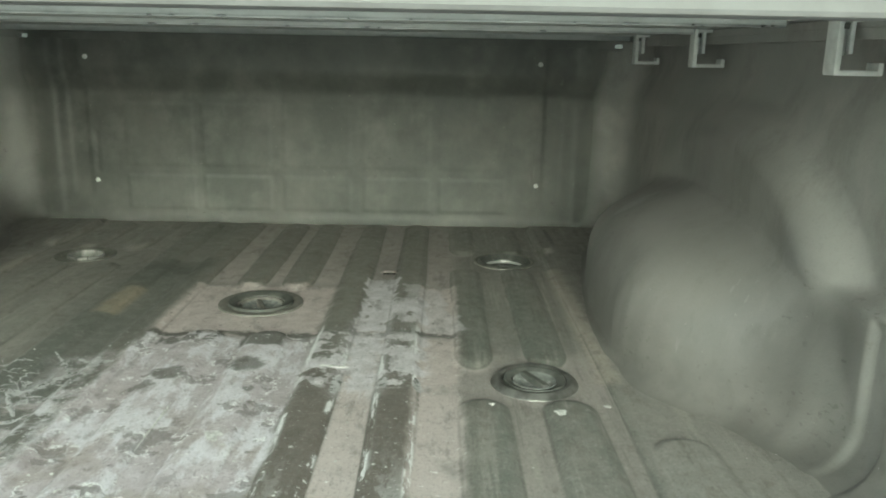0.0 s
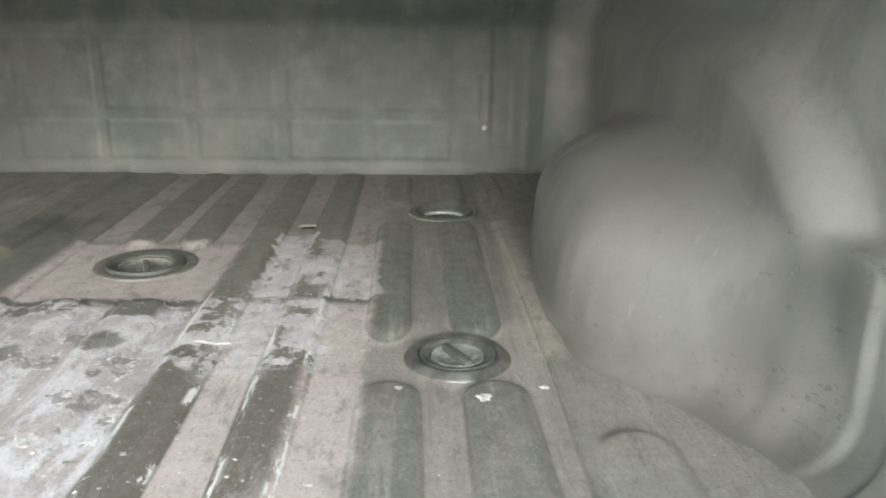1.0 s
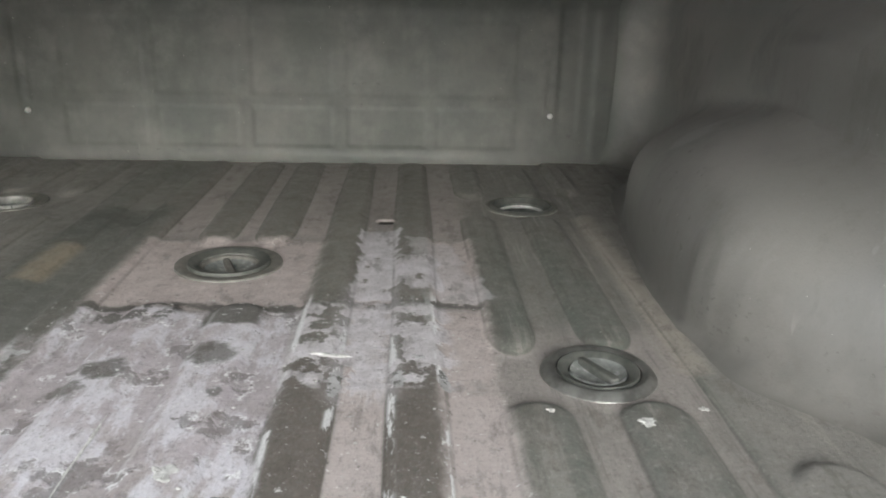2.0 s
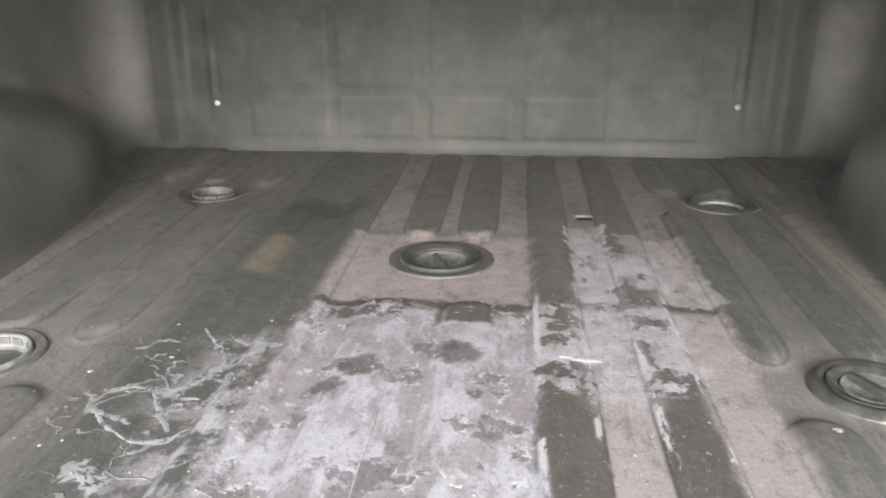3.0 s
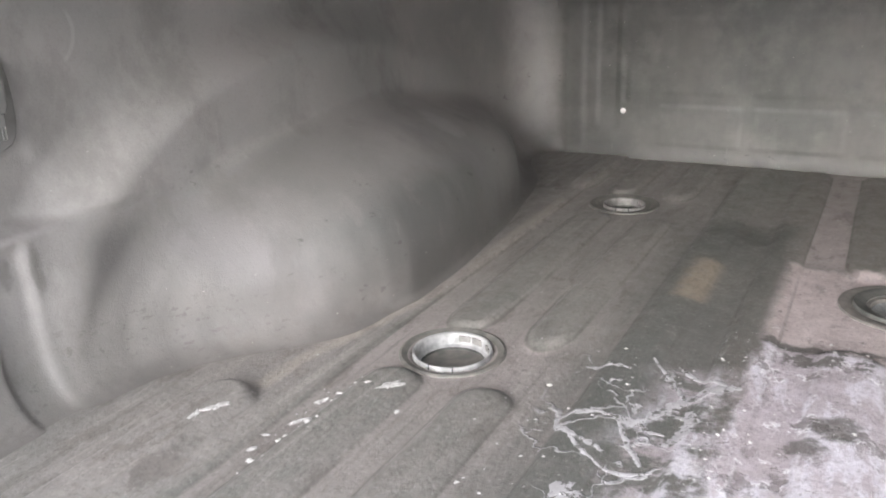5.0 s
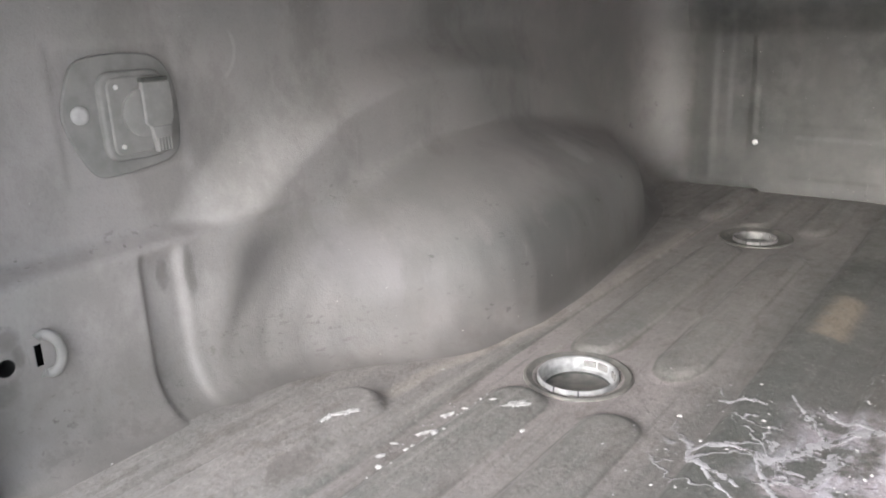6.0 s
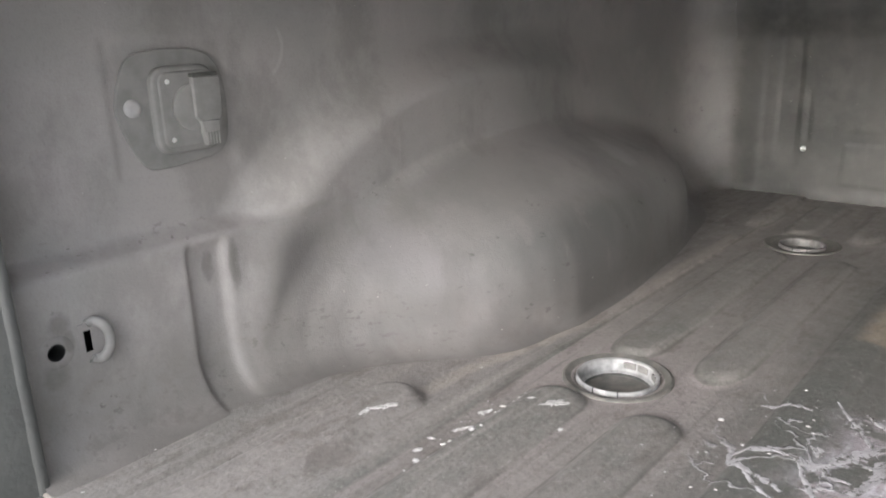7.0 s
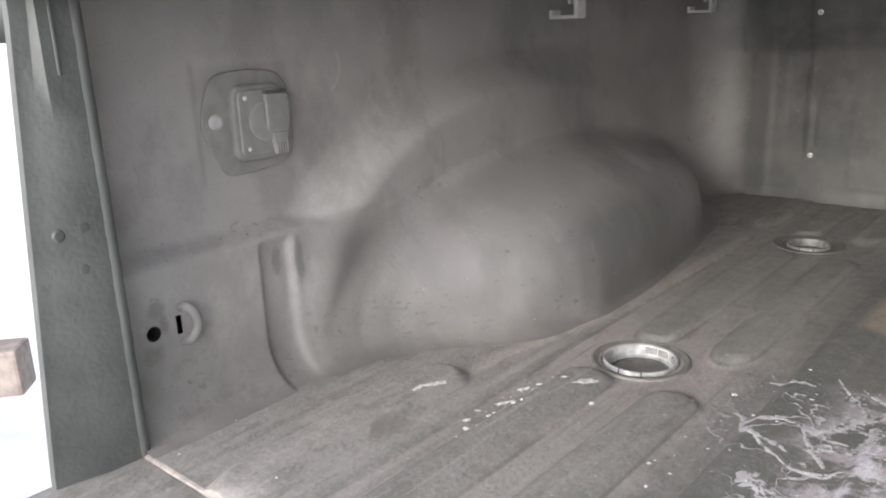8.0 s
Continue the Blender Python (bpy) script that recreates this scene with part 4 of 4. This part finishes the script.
for s in (-1, 1):
    part("side_rail", box(*sorted((s * 0.885, s * 0.93)), -0.29, 1.5, TOP + 0.0165, Z0 - 0.0005, 0.001), BOW, cover)
tagged(cover, "dark folding cover with dusty grey underside over the bed", "cover")


def clamp(y, s):
    thing = empty("cover_clamp", (s * 0.0, y, 0))
    bm = bmesh.new()
    box_into(bm, *sorted((s * 0.864, s * 0.8725)), -0.016, 0.016, 0.490, Z0 - 0.001, 0.002)
    box_into(bm, *sorted((s * 0.8645, s * 0.928)), -0.016, 0.016, 0.487, 0.494, 0.002)
    box_into(bm, *sorted((s * 0.921, s * 0.9285)), -0.016, 0.016, 0.488, 0.504, 0.002)
    part("body", bm, CLAMP, thing, smooth=True)
    part("jaw", box(*sorted((s * 0.874, s * 0.899)), -0.015, 0.015, 0.555, Z0 - 0.0015, 0.001), CLAMP, thing)
    part("tongue", box(*sorted((s * 0.883, s * 0.889)), -0.010, 0.010, 0.514, 0.556, 0.002), CLAMP, thing)
    part("screw", box(*sorted((s * 0.8755, s * 0.882)), -0.004, 0.004, 0.512, 0.558, 0.001), STEEL, thing)
    part("nut", box(*sorted((s * 0.870, s * 0.877)), -0.0175, -0.013, 0.545, 0.553, 0.001), RUBBER, thing)
    return tagged(thing, "pale aluminium clamp gripping the bed rail flange", "clamp", "cover clamps")


for y in (1.285, 0.80, 0.215):
    clamp(y, 1)
for y in (1.34, 0.71):
    clamp(y, -1)


# ---- chips and residue lying on the floor ----
def flake(cx, cy, rx, ry, turn, z0, seed, thick=0.0012):
    """A thin ragged chip: an uneven outline, raised a little towards its middle."""
    rnd = random.Random(seed)
    n = 26
    waves = [(rnd.uniform(0.05, 0.22), k, rnd.uniform(0, 6.3)) for k in (2, 3, 5, 7, 11)]
    c, s = math.cos(radians(turn)), math.sin(radians(turn))
    bm = bmesh.new()
    rim, top = [], []
    for i in range(n):
        a = 2 * math.pi * i / n
        k = 0.8 + sum(h * math.sin(f * a + p) for h, f, p in waves)
        x, y = rx * k * math.cos(a), ry * k * math.sin(a)
        px, py = x * c - y * s, x * s + y * c
        rim.append(bm.verts.new((cx + px, cy + py, z0)))
        top.append(bm.verts.new((cx + px * 0.8, cy + py * 0.8, z0 + thick * rnd.uniform(0.5, 1.3))))
    mid = bm.verts.new((cx, cy, z0 + thick * 0.7))
    for i in range(n):
        j = (i + 1) % n
        bm.faces.new((rim[i], rim[j], top[j], top[i]))
        bm.faces.new((top[i], top[j], mid))
    return bm


def height_at(x, y):
    return float(floor_height(np.array(x), np.array(y)))


CHIPS = [(-0.694, 0.058, 0.008, 0.018, -28), (-0.704, 0.036, 0.006, 0.013, 12), (-0.546, 0.203, 0.012, 0.017, -25), (0.617, 0.245, 0.007, 0.0055, 0),
         (-0.377, 0.300, 0.004, 0.004, 0), (0.443, 0.229, 0.006, 0.005, 0), (0.541, 0.204, 0.014, 0.010, 30), 
         (0.067, 0.118, 0.014, 0.02, 20), (0.194, 0.360, 0.03, 0.006, -12), (-0.602, 0.013, 0.007, 0.006, 0), (-0.607, 0.096, 0.004, 0.014, -30),
         (-0.600, 0.056, 0.005, 0.004, 0), (-0.609, 0.147, 0.005, 0.011, -30), (-0.515, 0.165, 0.005, 0.004, 0), (-0.025, 0.165, 0.0035, 0.07, 0)]
for i, (x, y, rx, ry, a) in enumerate(CHIPS):
    chip = part("residue_chip", flake(x, y, rx, ry, a, height_at(x, y) - 0.0004, i), FLAKE)
    tagged(chip, "thin white flake of dried residue on the floor", "flake", "white flakes on the bed floor")

def streak(x0, y0, x1, y1, bow, width, seed):
    """A dried run of residue: a thin uneven ribbon bent sideways by bow, lying on the floor."""
    rnd = random.Random(seed)
    a, b = Vector((x0, y0)), Vector((x1, y1))
    along = b - a
    side = Vector((-along.y, along.x)).normalized()
    n = max(10, int(along.length / 0.004))
    waves = [(rnd.uniform(0.1, 0.3), rnd.uniform(3, 18), rnd.uniform(0, 6.3)) for k in range(5)]
    bm = bmesh.new()
    rows = []
    for i in range(n + 1):
        t = i / n
        wob = sum(h * math.sin(f * t * 2 + p) for h, f, p in waves)
        c = a + along * t + side * (bow * 4 * t * (1 - t) + 0.002 * wob)
        w = width * (0.3 + 0.7 * math.sin(math.pi * min(max(t, 0.04), 0.96)) ** 0.5) * (1 + 0.45 * sum(h * math.sin(f * t * 3 + p * 2) for h, f, p in waves)) / 2
        row = []
        for k, up in ((-1, 0.0001), (-0.55, 0.0005), (0.1, 0.0007), (0.6, 0.0005), (1, 0.0001)):
            q = c + side * (w * k * rnd.uniform(0.55, 1.35))
            row.append(bm.verts.new((q.x, q.y, height_at(q.x, q.y) + up)))
        rows.append(row)
    for r0, r1 in zip(rows, rows[1:]):
        for k in range(4):
            bm.faces.new((r0[k], r0[k + 1], r1[k + 1], r1[k]))
    return bm


STREAKS = [(-0.343, 0.229, -0.286, 0.254, 0.008, 5), (-0.286, 0.254, -0.254, 0.269, -0.006, 10), (-0.254, 0.269, -0.208, 0.348, 0.0, 9),
           (-0.208, 0.348, -0.165, 0.370, 0.0, 9), (-0.341, 0.229, -0.302, 0.196, -0.008, 6), (-0.302, 0.196, -0.273, 0.184, 0.0, 5),
           (-0.313, 0.198, -0.278, 0.165, -0.003, 4), (-0.278, 0.165, -0.218, 0.177, -0.008, 4), (-0.257, 0.268, -0.223, 0.249, -0.008, 4),
           (-0.211, 0.305, -0.222, 0.228, 0.012, 10), (-0.276, 0.407, -0.220, 0.329, 0.004, 4), (-0.246, 0.410, -0.173, 0.368, -0.008, 5)]
STREAKS += [(-0.276, 0.249, -0.232, 0.182, 0.0, 5), (-0.214, 0.114, -0.180, 0.130, -0.006, 4), (-0.297, 0.110, -0.253, 0.087, 0.0, 20),
            (-0.267, 0.278, -0.265, 0.299, 0.0, 6), (0.207, 0.327, 0.205, 0.262, 0.0, 9), (0.278, 0.320, 0.279, 0.283, 0.0, 9),
            (0.330, 0.328, 0.333, 0.281, 0.0, 8), (-0.352, 0.361, -0.295, 0.368, 0.004, 5), (0.295, 0.360, 0.310, 0.354, 0.0, 5)]
for i, (x0, y0, x1, y1, bow, width) in enumerate(STREAKS):
    run = part("residue_streak", streak(x0, y0, x1, y1, bow, width * 0.0017, i), FILM)
    tagged(run, "thin dried white run of residue on the floor", "residue", "white runs on the bed floor")

rnd = random.Random(5)
crumbs_v, crumbs_f = [], []


def crumb(x, y, r):
    z = height_at(x, y)
    n = rnd.choice((5, 6, 7))
    base = len(crumbs_v)
    long, turn = rnd.uniform(0.4, 1.0), rnd.uniform(0, 6.3)
    for k in range(n):
        a = 2 * math.pi * k / n
        q = r * rnd.uniform(0.6, 1.15)
        u, v = q * math.cos(a), q * long * math.sin(a)
        crumbs_v.append((x + u * math.cos(turn) - v * math.sin(turn), y + u * math.sin(turn) + v * math.cos(turn), z + 0.0003))
    crumbs_v.append((x, y, z + min(0.0016, r * 0.5)))
    for k in range(n):
        crumbs_f.append((base + k, base + (k + 1) % n, base + n))


for k in range(520):
    crumb(rnd.uniform(-0.2, 0.36), rnd.uniform(-0.1, 0.56), 0.0008 + 0.003 * rnd.random() ** 4)
for k in range(100):
    crumb(rnd.uniform(-0.42, -0.15), rnd.uniform(-0.1, 0.42), 0.001 + 0.003 * rnd.random() ** 3)
for k in range(90):
    crumb(rnd.uniform(-0.9, 0.9), rnd.uniform(-0.25, 0.6), 0.0008 + 0.0018 * rnd.random() ** 3)
for k in range(24):
    y = rnd.uniform(-0.02, 0.2)
    crumb(-0.60 + rnd.gauss(0, 0.018), y, 0.0015 + 0.006 * rnd.random() ** 3)
crumbs = link_mesh("residue_crumbs", crumbs_v, crumbs_f, FLAKE, smooth=False)
tagged(crumbs, "scattered white crumbs of dried residue on the floor", "crumbs", kind="stuff")


# ---- outside ----
ground = link_mesh("ground", [(-400, -400, -0.88), (400, -400, -0.88), (400, 400, -0.88), (-400, 400, -0.88)], [(0, 1, 2, 3)], CONCRETE)
tagged(ground, "pale sunlit concrete yard around the truck", "ground", kind="structure")
rail = empty("timber_rail", (-2.455, 0.157, -0.88))
rail.rotation_euler.z = radians(-41.3)
part("beam", box(-0.06, 0.06, -1.8, 0.0, 0.345, 0.492, 0.012), TIMBER, rail)
for yy in (-0.7, -1.55):
    part("post", box(-0.05, 0.05, yy - 0.05, yy + 0.05, 0, 0.346, 0.006), TIMBER, rail)
tagged(rail, "weathered timber rail on posts beside the truck", "rail")


# ---- wheels that carry the bed ----
def wheel(x):
    thing = empty("truck_wheel", (x, 0.64, -0.88))
    tyre = lathe([(0.22, -0.09), (0.30, -0.115), (0.375, -0.105), (0.40, -0.08), (0.40, 0.08), (0.375, 0.105), (0.30, 0.115), (0.22, 0.09)], 48)
    bmesh.ops.transform(tyre, matrix=pose(0, 0, 0.40, 0, 90, 0), verts=tyre.verts)
    part("tyre", tyre, BLACK, thing, smooth=True)
    rim = lathe([(0.225, -0.09), (0.21, 0.0), (0.08, 0.03), (0, 0.03)], 36)
    bmesh.ops.transform(rim, matrix=pose(0, 0, 0.40, 0, 90, 0), verts=rim.verts)
    part("rim", rim, DULL, thing, smooth=True)
    return tagged(thing, "black truck tyre under the wheel housing", "wheel", "rear wheels")


for x in (-0.83, 0.83):
    wheel(x)
